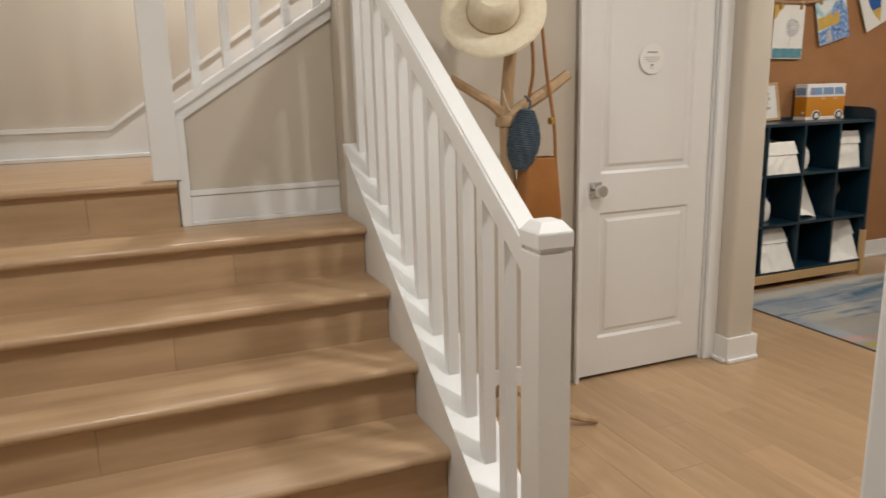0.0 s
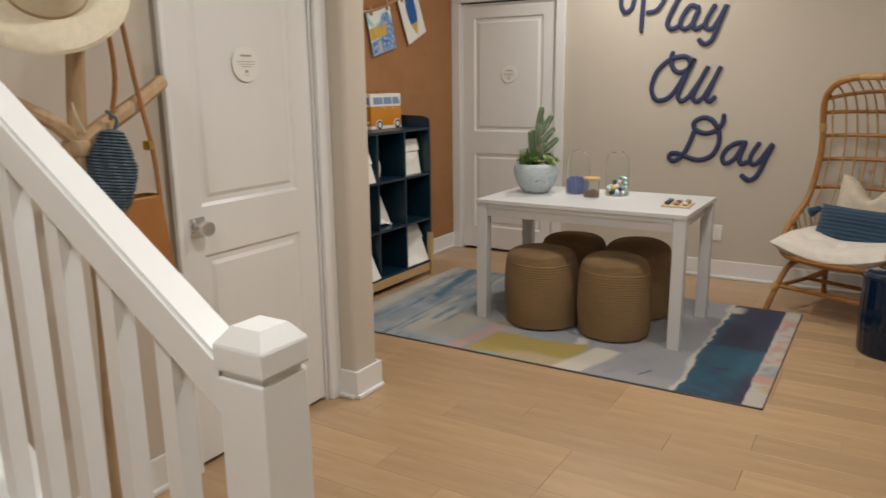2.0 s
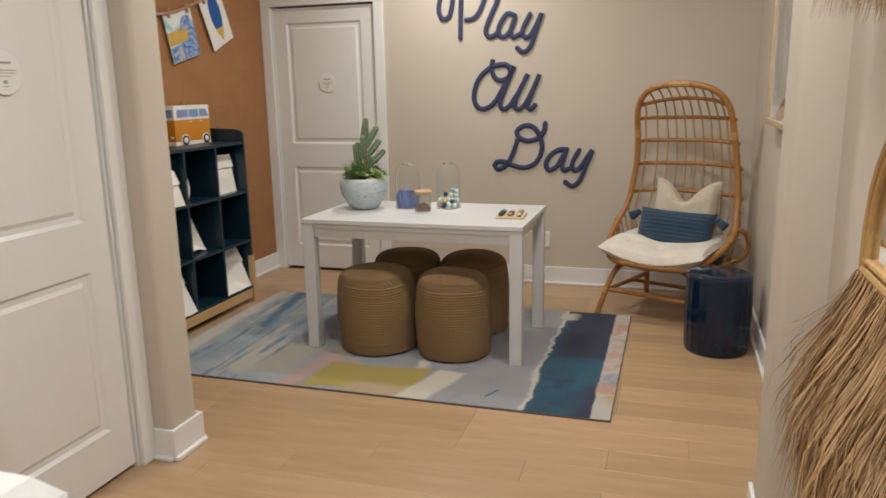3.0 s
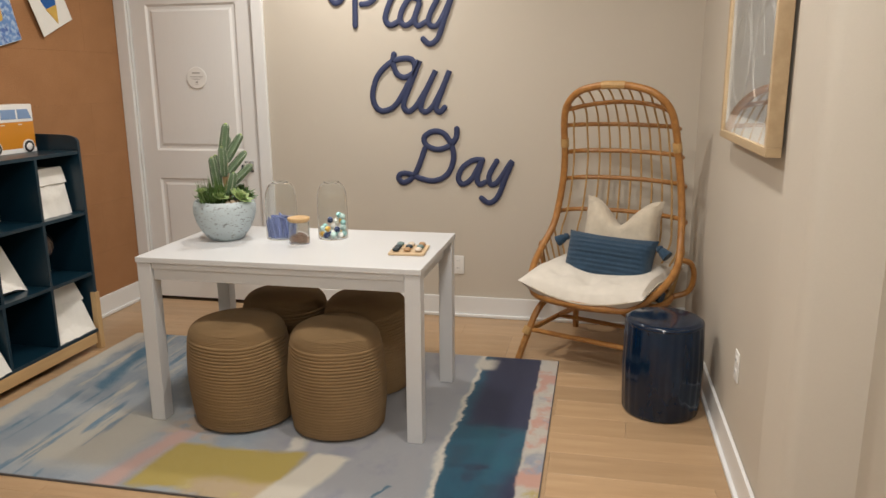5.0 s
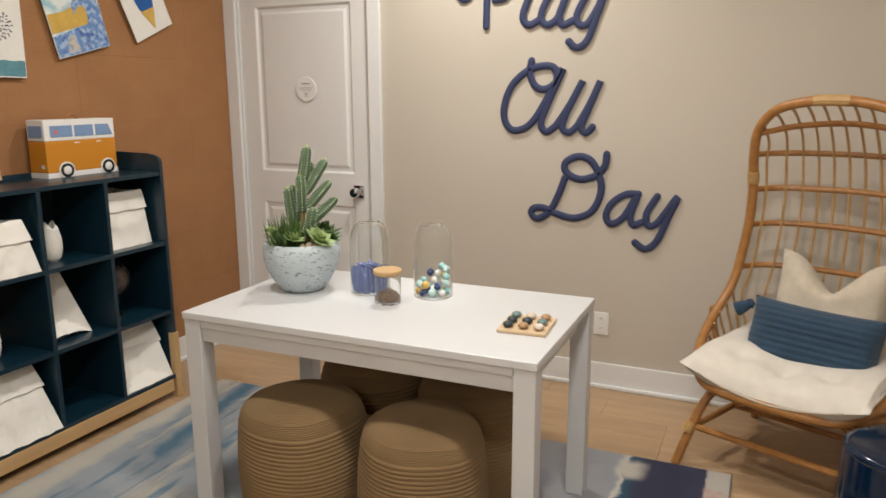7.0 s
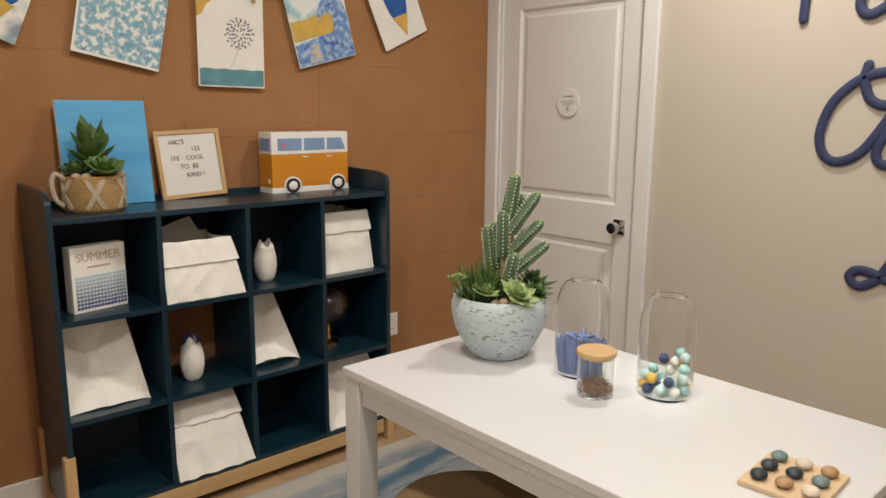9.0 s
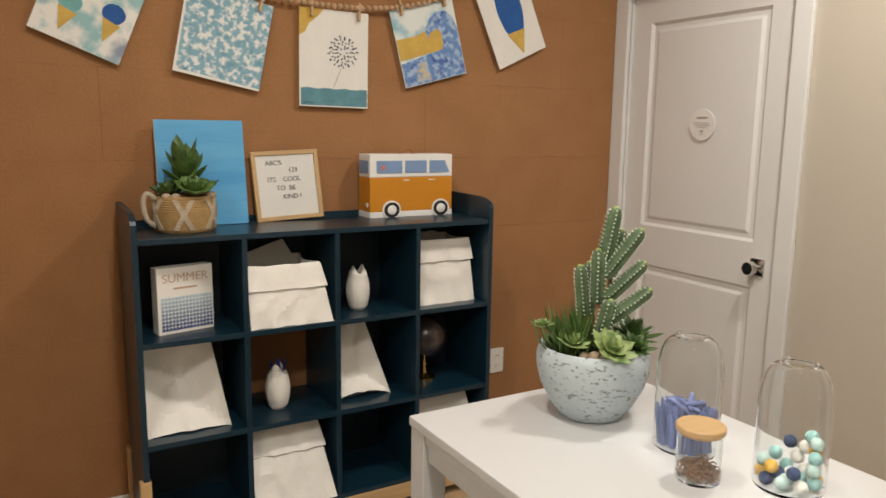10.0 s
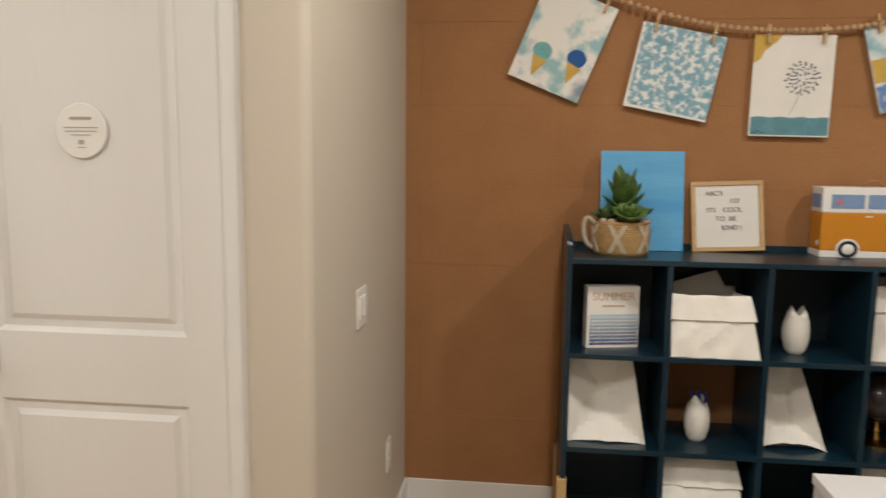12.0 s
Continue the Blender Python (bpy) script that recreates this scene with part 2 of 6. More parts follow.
structure("wall_pier_south", prism(rounded_block(2.585, ROOMX, RIGHT - 0.01, 0.588, 0.026, ("ne", "nw")), "z", 0, CEIL), WALL, "greige wall end with rounded corners", "wall", True)
structure("wall_pier_north", prism(rounded_block(2.615, ROOMX, 2.718, 4.08, 0.026, ("sw", "se")), "z", 0, CEIL), WALL, "greige wall end with rounded corners", "wall", True)
bm = box(0.735, 1.80, HALL, HALL + 0.24, 0, CEIL)
add_box(bm, 2.540, 2.616, HALL, HALL + 0.12, 0, CEIL)
add_box(bm, 1.80, 2.540, HALL, HALL + 0.12, 2.05, CEIL)
structure("wall_hall", bm, WALL, "greige hall wall beside the closet door", "wall")
structure("wall_closet", box(1.6, 2.6, 3.5, 3.6, 0, CEIL), WALL, "plain wall inside the closet", "wall")
structure("wall_west", box(-1.2, -0.62, -1.7, 4.4, 0, CEIL), WALL, "plain greige wall beside the stairs", "wall")
structure("wall_stair_back", box(-0.62, 2.6, 4.1, 4.3, 0, CEIL), WALL, "greige wall behind the upper stairs", "wall")
structure("wall_entry", box(-0.62, 0.62, -1.7, -1.55, 0, CEIL), WALL, "plain wall behind the entry", "wall")
structure("wall_entry_side", box(0.52, 0.64, -1.56, RIGHT - 0.14, 0, CEIL), WALL, "plain wall beside the entry", "wall")
structure("trim_wall_end", box(0.505, 0.535, RIGHT - 0.15, RIGHT + 0.012, 0, CEIL, 0.004), TRIM, "white trim on the wall end", "trim")


def base_run(name, x0, y0, x1, y1, nx, ny, z=0.0, h=0.13):
    """Baseboard along a wall whose face looks towards (nx, ny), with a shoe moulding."""
    bm = bmesh.new()
    d, s = 0.014, 0.028
    lo = lambda a, b, n, w: (min(a, b) + (min(0, n * w)), max(a, b) + max(0, n * w))
    xa, xb = lo(x0, x1, nx, d)
    ya, yb = lo(y0, y1, ny, d)
    add_box(bm, xa, xb, ya, yb, z + 0.018, z + h, 0.004)
    xa, xb = lo(x0, x1, nx, s)
    ya, yb = lo(y0, y1, ny, s)
    add_box(bm, xa, xb, ya, yb, z, z + 0.02, 0.006)
    return structure(name, bm, TRIM, "white painted baseboard with shoe moulding", "baseboard")


base_run("baseboard_east", BACK - 0.002, RIGHT, BACK - 0.002, 2.945, -1, 0)
base_run("baseboard_north", ROOMX, CORKY, BACK, CORKY, 0, -1)
base_run("baseboard_south_room", ROOMX, RIGHT + 0.002, BACK, RIGHT + 0.002, 0, 1)
base_run("baseboard_south_hall", 0.61, HALLR + 0.002, 2.585, HALLR + 0.002, 0, 1)
base_run("baseboard_pier_a", 2.585, HALLR + 0.03, 2.585, 0.589, -1, 0)
base_run("baseboard_pier_b", 2.57, 0.590, 2.795, 0.590, 0, 1)
base_run("baseboard_pier_c", 2.615, 2.714, 2.615, HALL - 0.046, -1, 0)
base_run("baseboard_pier_d", 2.601, 2.716, 2.794, 2.716, 0, -1)
base_run("baseboard_pier_e", ROOMX, 2.703, ROOMX, CORKY, 1, 0)
base_run("baseboard_hall", 0.86, HALL, 1.735, HALL, 0, -1)

# cork boards on the north wall: rows of wide tiles with fine joints
cork_wall = structure("cork_wall", box(ROOMX, BACK, CORKY + 0.002, CORKY + 0.012, 0.125, CEIL), CORKJ, "brown cork board lining the wall in wide tiles", "wall")
TILE_H, row = 0.305, 0
z = 0.10
while z < CEIL:
    x = 3.361 - 1.22 if row % 2 == 0 else 3.361 - 1.74
    while x < BACK:
        a, b = max(x, ROOMX), min(x + 1.22, BACK)
        c, d = max(z, 0.128), min(z + TILE_H, CEIL)
        if b - a > 0.02:
            part("cork_tile", box(a + 0.0004, b - 0.0004, CORKY - 0.004, CORKY + 0.004, c + 0.0004, d - 0.0004), CORK, cork_wall)
        x += 1.22
    z += TILE_H
    row += 1


# ---- doors ----
def panel_door(name, m, width, height, label, handle_side, plain_plate, mid0=1.0, mid1=0.80, side_casing=(0.075, 0.075)):
    """A two-panel moulded door in its white casing. Local x across, -y to the viewer."""
    d = thing(name, m, label, "door", "", "structure")
    bm = bmesh.new()
    st, top, bot = 0.105, height - 0.11, 0.20
    for a, b, c, e in ((0, width, 0.018, bot), (0, width, mid1, mid0), (0, width, top, height), (0, st, bot, mid1), (width - st, width, bot, mid1), (0, st, mid0, top), (width - st, width, mid0, top)):
        add_box(bm, a, b, 0, 0.035, c, e)
    slab = part("door_leaf", bm, DOORP, d)
    for c, e in ((bot, mid1), (mid0, top)):
        bm = bmesh.new()
        a, b = st, width - st
        loops = [[(a, c), (b, c), (b, e), (a, e)]]
        rows = [(0.0, 0.0), (0.012, 0.012), (0.03, 0.012), (0.045, 0.004)]
        rings = []
        for inset, depth in rows:
            rings.append([bm.verts.new((a + inset, depth, c + inset)), bm.verts.new((b - inset, depth, c + inset)), bm.verts.new((b - inset, depth, e - inset)), bm.verts.new((a + inset, depth, e - inset))])
        for p, q in zip(rings, rings[1:]):
            for i in range(4):
                bm.faces.new((p[i], p[(i + 1) % 4], q[(i + 1) % 4], q[i]))
        bm.faces.new(rings[-1])
        part("door_panel", bm, DOORP, d)
    c = 0.075
    ca, cb = side_casing
    for a, b, e, f in ((-ca - 0.012, -0.012, 0, height + 0.012), (width + 0.012, width + cb + 0.012, 0, height + 0.012), (-ca - 0.012, width + cb + 0.012, height + 0.012, height + 0.012 + c)):
        bm = box(a, b, -0.034, -0.012, e, f, 0.005)
        part("casing", bm, TRIM, d)
    for a, b in ((-0.012, -0.003), (width + 0.003, width + 0.012)):
        part("jamb", box(a, b, -0.012, 0.09, 0, height + 0.012), TRIM, d)
    kx = 0.075 if handle_side < 0 else width - 0.075
    kz = 0.915
    plate = part("handle_plate", box(kx - 0.032, kx + 0.032, -0.008, 0, kz - 0.035, kz + 0.035, 0.003), CHROME if not plain_plate else BLACK, d)
    knob = lathe([(0.012, 0), (0.012, 0.02), (0.020, 0.026), (0.027, 0.034), (0.027, 0.056), (0.024, 0.060), (0, 0.061)], 24)
    knob.transform(pose(kx, -0.008, kz, 90, 0, 0))
    part("door_knob", knob, CHROME, d, "chrome door knob", True)
    hx = width + 0.004 if handle_side < 0 else -0.004
    for hz in (0.21, 0.96, 1.71):
        bm = tube([(hx, -0.010, hz - 0.045), (hx, -0.010, hz + 0.045)], 0.0065, 8)
        part("hinge", bm, TRIM, d)
    return d


D1 = panel_door("door_1", pose(1.812, HALL - 0.012, 0), 0.717, 2.03, "closed white two-panel closet door with chrome knob", -1, False, 0.984, 0.806, (0.020, 0.072))
D2 = panel_door("door_2", pose(BACK + 0.012, 3.868, 0, 0, 0, -90), 0.825, 2.03, "closed white two-panel door beside the cork wall", 1, False, 1.01, 0.83, (0.080, 0.075))


def round_sign(m):
    s = thing("door_sign", m, "round white printed sign fixed to a door", "sign", "door signs")
    bm = lathe([(0, 0), (0.066, 0), (0.067, 0.002), (0.065, 0.004), (0, 0.004)], 40)
    part("disc", moved(bm, pose(0, 0, 0, 90, 0, 0)), PLASTIC, s, "", True)
    bm = bmesh.new()
    for z, w, h in ((0.030, 0.055, 0.007), (0.008, 0.088, 0.0022), (-0.001, 0.080, 0.0022), (-0.010, 0.05, 0.0022), (-0.027, 0.014, 0.010), (-0.040, 0.022, 0.002)):
        add_box(bm, -w / 2, w / 2, -0.0055, -0.0035, z - h / 2, z + h / 2)
    part("print", bm, INK, s)
    return s


round_sign(pose(2.176, HALL - 0.0127, 1.488))
round_sign(pose(BACK + 0.0113, 3.44, 1.47, 0, 0, -90))

# ---- stairs ----
RISE, RUN, Y0, SX = 0.1795, 0.2525, 1.337, 0.735
stairs = thing("staircase", pose(0, 0, 0), "oak-clad staircase with white stringer, balusters and railing", "staircase", "", "structure")
for k in range(1, 7):
    y, z = Y0 + RUN * k + (0.055 if k == 6 else 0), RISE * k
    x1 = SX if k < 6 else 0.112
    x0 = -0.62
    deep = RUN + 0.03 if k < 5 else (0.60 if k == 5 else 1.40)
    bm = bmesh.new()
    out = [(y + deep - 0.002, z - 0.03), (y + deep - 0.002, z), (y + 0.012, z)]
    out += [(y + 0.012 - 0.016 * math.sin(radians(a)), z - 0.016 + 0.016 * math.cos(radians(a))) for a in (30, 60, 90, 120, 150)]
    out += [(y + 0.012, z - 0.032), (y + 0.03, z - 0.03)]
    add_prism(bm, out, "x", x0, x1)
    part("tread", bm, STEP, stairs, "", True)
    cuts = [x0, -0.2 + 0.23 * ((k * 7) % 3), x1]
    for a, b in zip(cuts, cuts[1:]):
        part("riser", box(a + 0.0006, b - 0.0006, y + 0.028, y + 0.045, z - RISE, z - 0.029), STEP, stairs)
line = lambda y: 0.341 + 0.709 * (y - 1.659)
bm = prism([(1.40, 0), (HALL, 0), (HALL, line(HALL) - 0.03), (1.40, line(1.40) - 0.03)], "x", SX + 0.002, 0.862)
part("stringer_wall", bm, TRIM, stairs, "white panel closing the side of the stairs")
bm = prism([(1.44, line(1.44) - 0.03), (HALL, line(HALL) - 0.03), (HALL, line(HALL)), (1.44, line(1.44))], "x", SX - 0.006, 0.868)
part("stringer_cap", bm, TRIM, stairs)


def newel(x, y, z0, top, w=0.09):
    bm = box(x - w / 2, x + w / 2, y - w / 2, y + w / 2, z0, top - 0.075, 0.003)
    post = part("newel_post", bm, TRIM, stairs)
    bm = box(x - w / 2 + 0.006, x + w / 2 - 0.006, y - w / 2 + 0.006, y + w / 2 - 0.006, top - 0.075, top - 0.065)
    h = w / 2 + 0.003
    add_box(bm, x - h, x + h, y - h, y + h, top - 0.065, top - 0.028, 0.004)
    ring = [bm.verts.new((x + a * h * 0.96, y + b * h * 0.96, top - 0.028)) for a, b in ((-1, -1), (1, -1), (1, 1), (-1, 1))]
    tip = [bm.verts.new((x + a * 0.026, y + b * 0.026, top - 0.006)) for a, b in ((-1, -1), (1, -1), (1, 1), (-1, 1))]
    bm.faces.new(tip)
    for i in range(4):
        bm.faces.new((ring[i], ring[(i + 1) % 4], tip[(i + 1) % 4], tip[i]))
    part("newel_cap", bm, TRIM, post)


newel(0.803, 1.423, 0, 1.108, 0.084)
rail = lambda y: 1.068 + 0.69 * (y - 1.49)
bm = prism([(1.462, rail(1.462) - 0.085), (HALL, rail(HALL) - 0.085), (HALL, rail(HALL) - 0.012), (HALL, rail(HALL)), (1.462, rail(1.462))], "x", 0.767, 0.829)
bmesh.ops.bevel(bm, geom=bm.edges[:], offset=0.006, segments=2, affect="EDGES")
part("handrail", bm, TRIM, stairs)
for i in range(11):
    y = 1.600 + 0.1215 * i
    if y < HALL - 0.03:
        bm = prism([(y - 0.017, line(y - 0.017) - 0.002), (y + 0.017, line(y + 0.017) - 0.002), (y + 0.017, rail(y + 0.017) - 0.08), (y - 0.017, rail(y - 0.017) - 0.08)], "x", 0.781, 0.815)
        part("baluster", bm, TRIM, stairs)
# knee wall of the upper flight
ktop = lambda x: 1.34 + 0.63 * (x - 0.156)
bm = prism([(0.10, 0.9), (0.733, 0.9), (0.733, ktop(0.733)), (0.10, ktop(0.10))], "y", KNEE, KNEE + 0.11)
part("knee_wall", bm, WALL, stairs, "greige sloped wall under the upper railing")
bm = prism([(0.10, ktop(0.10)), (0.733, ktop(0.733)), (0.733, ktop(0.733) + 0.03), (0.10, ktop(0.10) + 0.03)], "y", KNEE - 0.03, KNEE + 0.13)
part("knee_cap", bm, TRIM, stairs)
bm = prism([(0.13, ktop(0.13) - 0.045), (0.733, ktop(0.733) - 0.045), (0.733, ktop(0.733)), (0.13, ktop(0.13))], "y", KNEE - 0.014, KNEE)
part("knee_trim", bm, TRIM, stairs)
part("knee_end", box(0.118, 0.158, KNEE - 0.03, KNEE + 0.12, RISE * 5, ktop(0.1), 0.003), TRIM, stairs)
part("landing_base", box(0.158, 0.733, KNEE - 0.015, KNEE, RISE * 5 + 0.016, RISE * 5 + 0.112, 0.003), TRIM, stairs)
part("landing_cap", box(0.158, 0.733, KNEE - 0.021, KNEE, RISE * 5 + 0.1125, RISE * 5 + 0.134, 0.004), TRIM, stairs)
part("landing_shoe", box(0.158, 0.733, KNEE - 0.028, KNEE - 0.0155, RISE * 5, RISE * 5 + 0.018, 0.004), TRIM, stairs)
newel(0.082, KNEE + 0.01, RISE * 6, 2.35, 0.098)
for i in range(5):
    x = 0.222 + 0.117 * i
    part("baluster", prism([(x - 0.016, ktop(x - 0.016) + 0.028), (x + 0.016, ktop(x + 0.016) + 0.028), (x + 0.016, 2.4), (x - 0.016, 2.4)], "y", KNEE + 0.03, KNEE + 0.062), TRIM, stairs)
for i in range(1, 6):
    part("tread", box(0.16 + 0.25 * (i - 1), 0.16 + 0.25 * i + 0.03, KNEE + 0.12, 4.1, RISE * (5 + i) - 0.03, RISE * (6 + i)), STEP, stairs)
sk = lambda x: RISE * 6 + 0.16 + (0 if x < -0.12 else 0.68 * (x + 0.12))
bm = prism([(-0.62, RISE * 6), (1.4, RISE * 6), (1.4, sk(1.4)), (-0.12, sk(-0.12)), (-0.62, sk(-0.62))], "y", 4.085, 4.1)
part("skirt_board", bm, TRIM, stairs)
bm = prism([(-0.62, sk(-0.62) - 0.022), (-0.12, sk(-0.12) - 0.022), (1.4, sk(1.4) - 0.022), (1.4, sk(1.4)), (-0.12, sk(-0.12)), (-0.62, sk(-0.62))], "y", 4.072, 4.0865)
part("skirt_moulding", bm, TRIM, stairs)
part("skirt_shoe", box(-0.62, 0.1, 4.06, 4.085, RISE * 6, RISE * 6 + 0.02, 0.004), TRIM, stairs)

# ---- playroom: large things ----
table = thing("play_table", pose(4.257, 2.193, 0.011), "white lacquered rectangular play table standing on the rug", "table")
TX, TY, TH = 0.352, 0.61, 0.729
part("tabletop", box(-TX, TX, -TY, TY, TH - 0.024, TH, 0.003), WHITE_T, table)
for sx in (-1, 1):
    for sy in (-1, 1):
        cx, cy = sx * (TX - 0.036), sy * (TY - 0.036)
        part("leg", box(cx - 0.032, cx + 0.032, cy - 0.032, cy + 0.032, 0, TH - 0.0245, 0.003), WHITE_T, table)
for sx in (-1, 1):
    part("apron", box(sx * (TX - 0.025) - 0.009, sx * (TX - 0.025) + 0.009, -TY + 0.07, TY - 0.07, TH - 0.098, TH - 0.0245, 0.002), WHITE_T, table)
    part("apron_lip", box(sx * (TX - 0.014) - 0.006, sx * (TX - 0.014) + 0.006, -TY + 0.07, TY - 0.07, TH - 0.05, TH - 0.0245, 0.002), WHITE_T, table)
for sy in (-1, 1):
    part("apron", box(-TX + 0.07, TX - 0.07, sy * (TY - 0.05) - 0.009, sy * (TY - 0.05) + 0.009, TH - 0.098, TH - 0.0245, 0.002), WHITE_T, table)
    for s in (-1, 1):
        bm = lathe([(0.008, 0), (0.008, 0.004), (0.005, 0.006), (0, 0.006)], 12)
        part("bolt", moved(bm, pose(s * (TX - 0.09), sy * (TY - 0.05) + sy * -0.009, TH - 0.07, 90 if sy > 0 else -90, 0, 0)), CHROME, table)


# ---- rug ----
def rug_material():
    m = bpy.data.materials.new("abstract_woven_rug")
    m.use_nodes = True
    nt = m.node_tree
    b = nt.nodes["Principled BSDF"]
    b.inputs["Roughness"].default_value, b.inputs["Sheen Weight"].default_value = 0.97, 0.15
    tc = nt.nodes.new("ShaderNodeTexCoord")

    def noise(scale, detail=5, stretch=(1, 1, 1), rough=0.6):
        mp = nt.nodes.new("ShaderNodeMapping")
        mp.inputs["Scale"].default_value = stretch
        nt.links.new(tc.outputs["Object"], mp.inputs[0])
        n = nt.nodes.new("ShaderNodeTexNoise")
        n.inputs["Scale"].default_value, n.inputs["Detail"].default_value, n.inputs["Roughness"].default_value = scale, detail, rough
        nt.links.new(mp.outputs[0], n.inputs["Vector"])
        return n

    def math_node(op, a, c=None):
        n = nt.nodes.new("ShaderNodeMath")
        n.operation = op
        for i, v in enumerate((a, c)):
            if v is None:
                continue
            if isinstance(v, (int, float)):
                n.inputs[i].default_value = v
            else:
                nt.links.new(v, n.inputs[i])
        return n.outputs[0]

    sep = nt.nodes.new("ShaderNodeSeparateXYZ")
    nt.links.new(tc.outputs["Object"], sep.inputs[0])
    w1, w2 = noise(7, 8), noise(5.3, 8, (1.3, 0.8, 1))
    wob = lambda n, k: math_node("MULTIPLY", math_node("SUBTRACT", n.outputs[0], 0.5), k)
    U = math_node("ADD", sep.outputs[1], wob(w1, 0.10))
    V = math_node("ADD", sep.outputs[0], wob(w2, 0.16))
    UF = math_node("ADD", sep.outputs[1], wob(noise(30, 4), 0.022))
    UR = math_node("ADD", UF, wob(noise(2.7, 7), 0.20))

    def step(val, lo, soft):
        n = nt.nodes.new("ShaderNodeMapRange")
        n.interpolation_type = "SMOOTHSTEP"
        n.inputs["From Min"].default_value, n.inputs["From Max"].default_value = lo - soft, lo + soft
        nt.links.new(val, n.inputs["Value"])
        return n.outputs[0]

    def region(u0, u1, v0, v1, soft=0.02, slant=0.0, u=None):
        uu = math_node("ADD", u or U, math_node("MULTIPLY", V, slant)) if slant else (u or U)
        a = math_node("MULTIPLY", step(uu, u0, soft), math_node("SUBTRACT", 1.0, step(uu, u1, soft)))
        c = math_node("MULTIPLY", step(V, v0, soft), math_node("SUBTRACT", 1.0, step(V, v1, soft)))
        return math_node("MULTIPLY", a, c)

    state = {"c": None}

    def lay(color, mask):
        mix = nt.nodes.new("ShaderNodeMix")
        mix.data_type = "RGBA"
        mix.inputs[7].default_value = (*color, 1)
        if state["c"] is None:
            mix.inputs[6].default_value = (0.31, 0.345, 0.38, 1)
        else:
            nt.links.new(state["c"], mix.inputs[6])
        nt.links.new(mask, mix.inputs[0])
        state["c"] = mix.outputs[2]

    blot = lambda sc, lo, st=(1, 1, 1): step(noise(sc, 6, st).outputs[0], lo, 0.05)
    both = lambda a, c: math_node("MULTIPLY", a, c)
    lay((0.245, 0.290, 0.335), blot(2.6, 0.52))
    lay((0.290, 0.294, 0.312), region(0.40, 1.15, -0.1, 1.7, 0.06))
    lay((0.245, 0.250, 0.290), both(region(0.40, 1.3, -0.1, 1.7, 0.06), blot(4, 0.57)))
    lay((0.400, 0.380, 0.330), region(1.64, 2.06, 0.10, 0.58, 0.07, 0.08))
    lay((0.420, 0.330, 0.255), both(region(1.42, 1.66, 0.3, 0.8, 0.07, 0.15), blot(5, 0.5)))
    lay((0.470, 0.445, 0.390), both(region(1.9, 2.6, 0.5, 1.7, 0.05, 0.0), blot(5, 0.58, (0.45, 2.8, 1))))
    lay((0.120, 0.205, 0.285), both(region(1.78, 2.35, -0.1, 1.7, 0.05, -0.1), blot(5, 0.57, (0.36, 3.4, 1))))
    lay((0.060, 0.160, 0.250), region(1.98, 2.05, 0.75, 1.7, 0.03, -0.17))
    lay((0.500, 0.475, 0.415), region(2.30, 2.41, -0.1, 1.7, 0.035, -0.05))
    lay((0.470, 0.315, 0.275), region(1.53, 1.62, -0.02, 0.46, 0.035, 0.20))
    lay((0.385, 0.295, 0.070), region(0.95, 1.50, 0.02, 0.35, 0.022, 0.10, UF))
    lay((0.430, 0.330, 0.200), both(region(0.95, 1.26, -0.02, 0.12, 0.04, 0.10), blot(6, 0.44)))
    lay((0.448, 0.368, 0.160), both(region(1.0, 1.30, -0.02, 0.34, 0.05, 0.15), blot(6, 0.60)))
    lay((0.560, 0.520, 0.440), region(0.84, 0.99, -0.05, 0.34, 0.016, 0.30, UF))
    lay((0.528, 0.496, 0.440), region(0.955, 1.02, 0.36, 0.50, 0.02))
    lay((0.045, 0.117, 0.180), region(0.585, 0.600, 0.09, 0.20, 0.007, 0.25))
    lay((0.560, 0.528, 0.464), region(0.37, 0.400, -0.1, 1.7, 0.012, 0.0, UR))
    lay((0.003, 0.072, 0.128), region(0.085, 0.380, -0.1, 1.6, 0.008, 0.0, UR))
    lay((0.006, 0.045, 0.085), both(region(0.085, 0.36, -0.1, 0.9, 0.03), blot(4.6, 0.53)))
    lay((0.010, 0.015, 0.054), region(0.0, 0.350, 0.72, 1.7, 0.035, 0.0, UR))
    lay((0.010, 0.015, 0.054), region(0.0, 0.165, -0.1, 0.50, 0.05, 0.12))
    lay((0.010, 0.024, 0.065), both(region(0.085, 0.33, -0.1, 1.0, 0.04), blot(3.0, 0.56)))
    lay((0.003, 0.080, 0.132), both(region(0.1, 0.30, 0.35, 0.72, 0.07), blot(3.6, 0.44)))
    lay((0.500, 0.470, 0.410), region(0.315, 0.40, 1.36, 1.50, 0.03))
    lay((0.480, 0.448, 0.400), region(-0.2, 0.085, -0.1, 1.7, 0.006, 0.0, UF))
    lay((0.500, 0.290, 0.230), both(region(-0.2, 0.08, -0.1, 1.7, 0.01), blot(4.5, 0.50)))
    lay((0.416, 0.336, 0.112), both(region(-0.2, 0.07, 0.2, 0.65, 0.05), blot(7, 0.56)))
    lay((0.260, 0.290, 0.350), both(region(-0.2, 0.08, -0.1, 1.7, 0.01), blot(3.5, 0.56)))
    fine = nt.nodes.new("ShaderNodeMix")
    fine.data_type, fine.blend_type = "RGBA", "MULTIPLY"
    fine.inputs[0].default_value = 0.35
    nt.links.new(state["c"], fine.inputs[6])
    pile = noise(420, 3)
    nt.links.new(pile.outputs[0], fine.inputs[7])
    hv = nt.nodes.new("ShaderNodeHueSaturation")
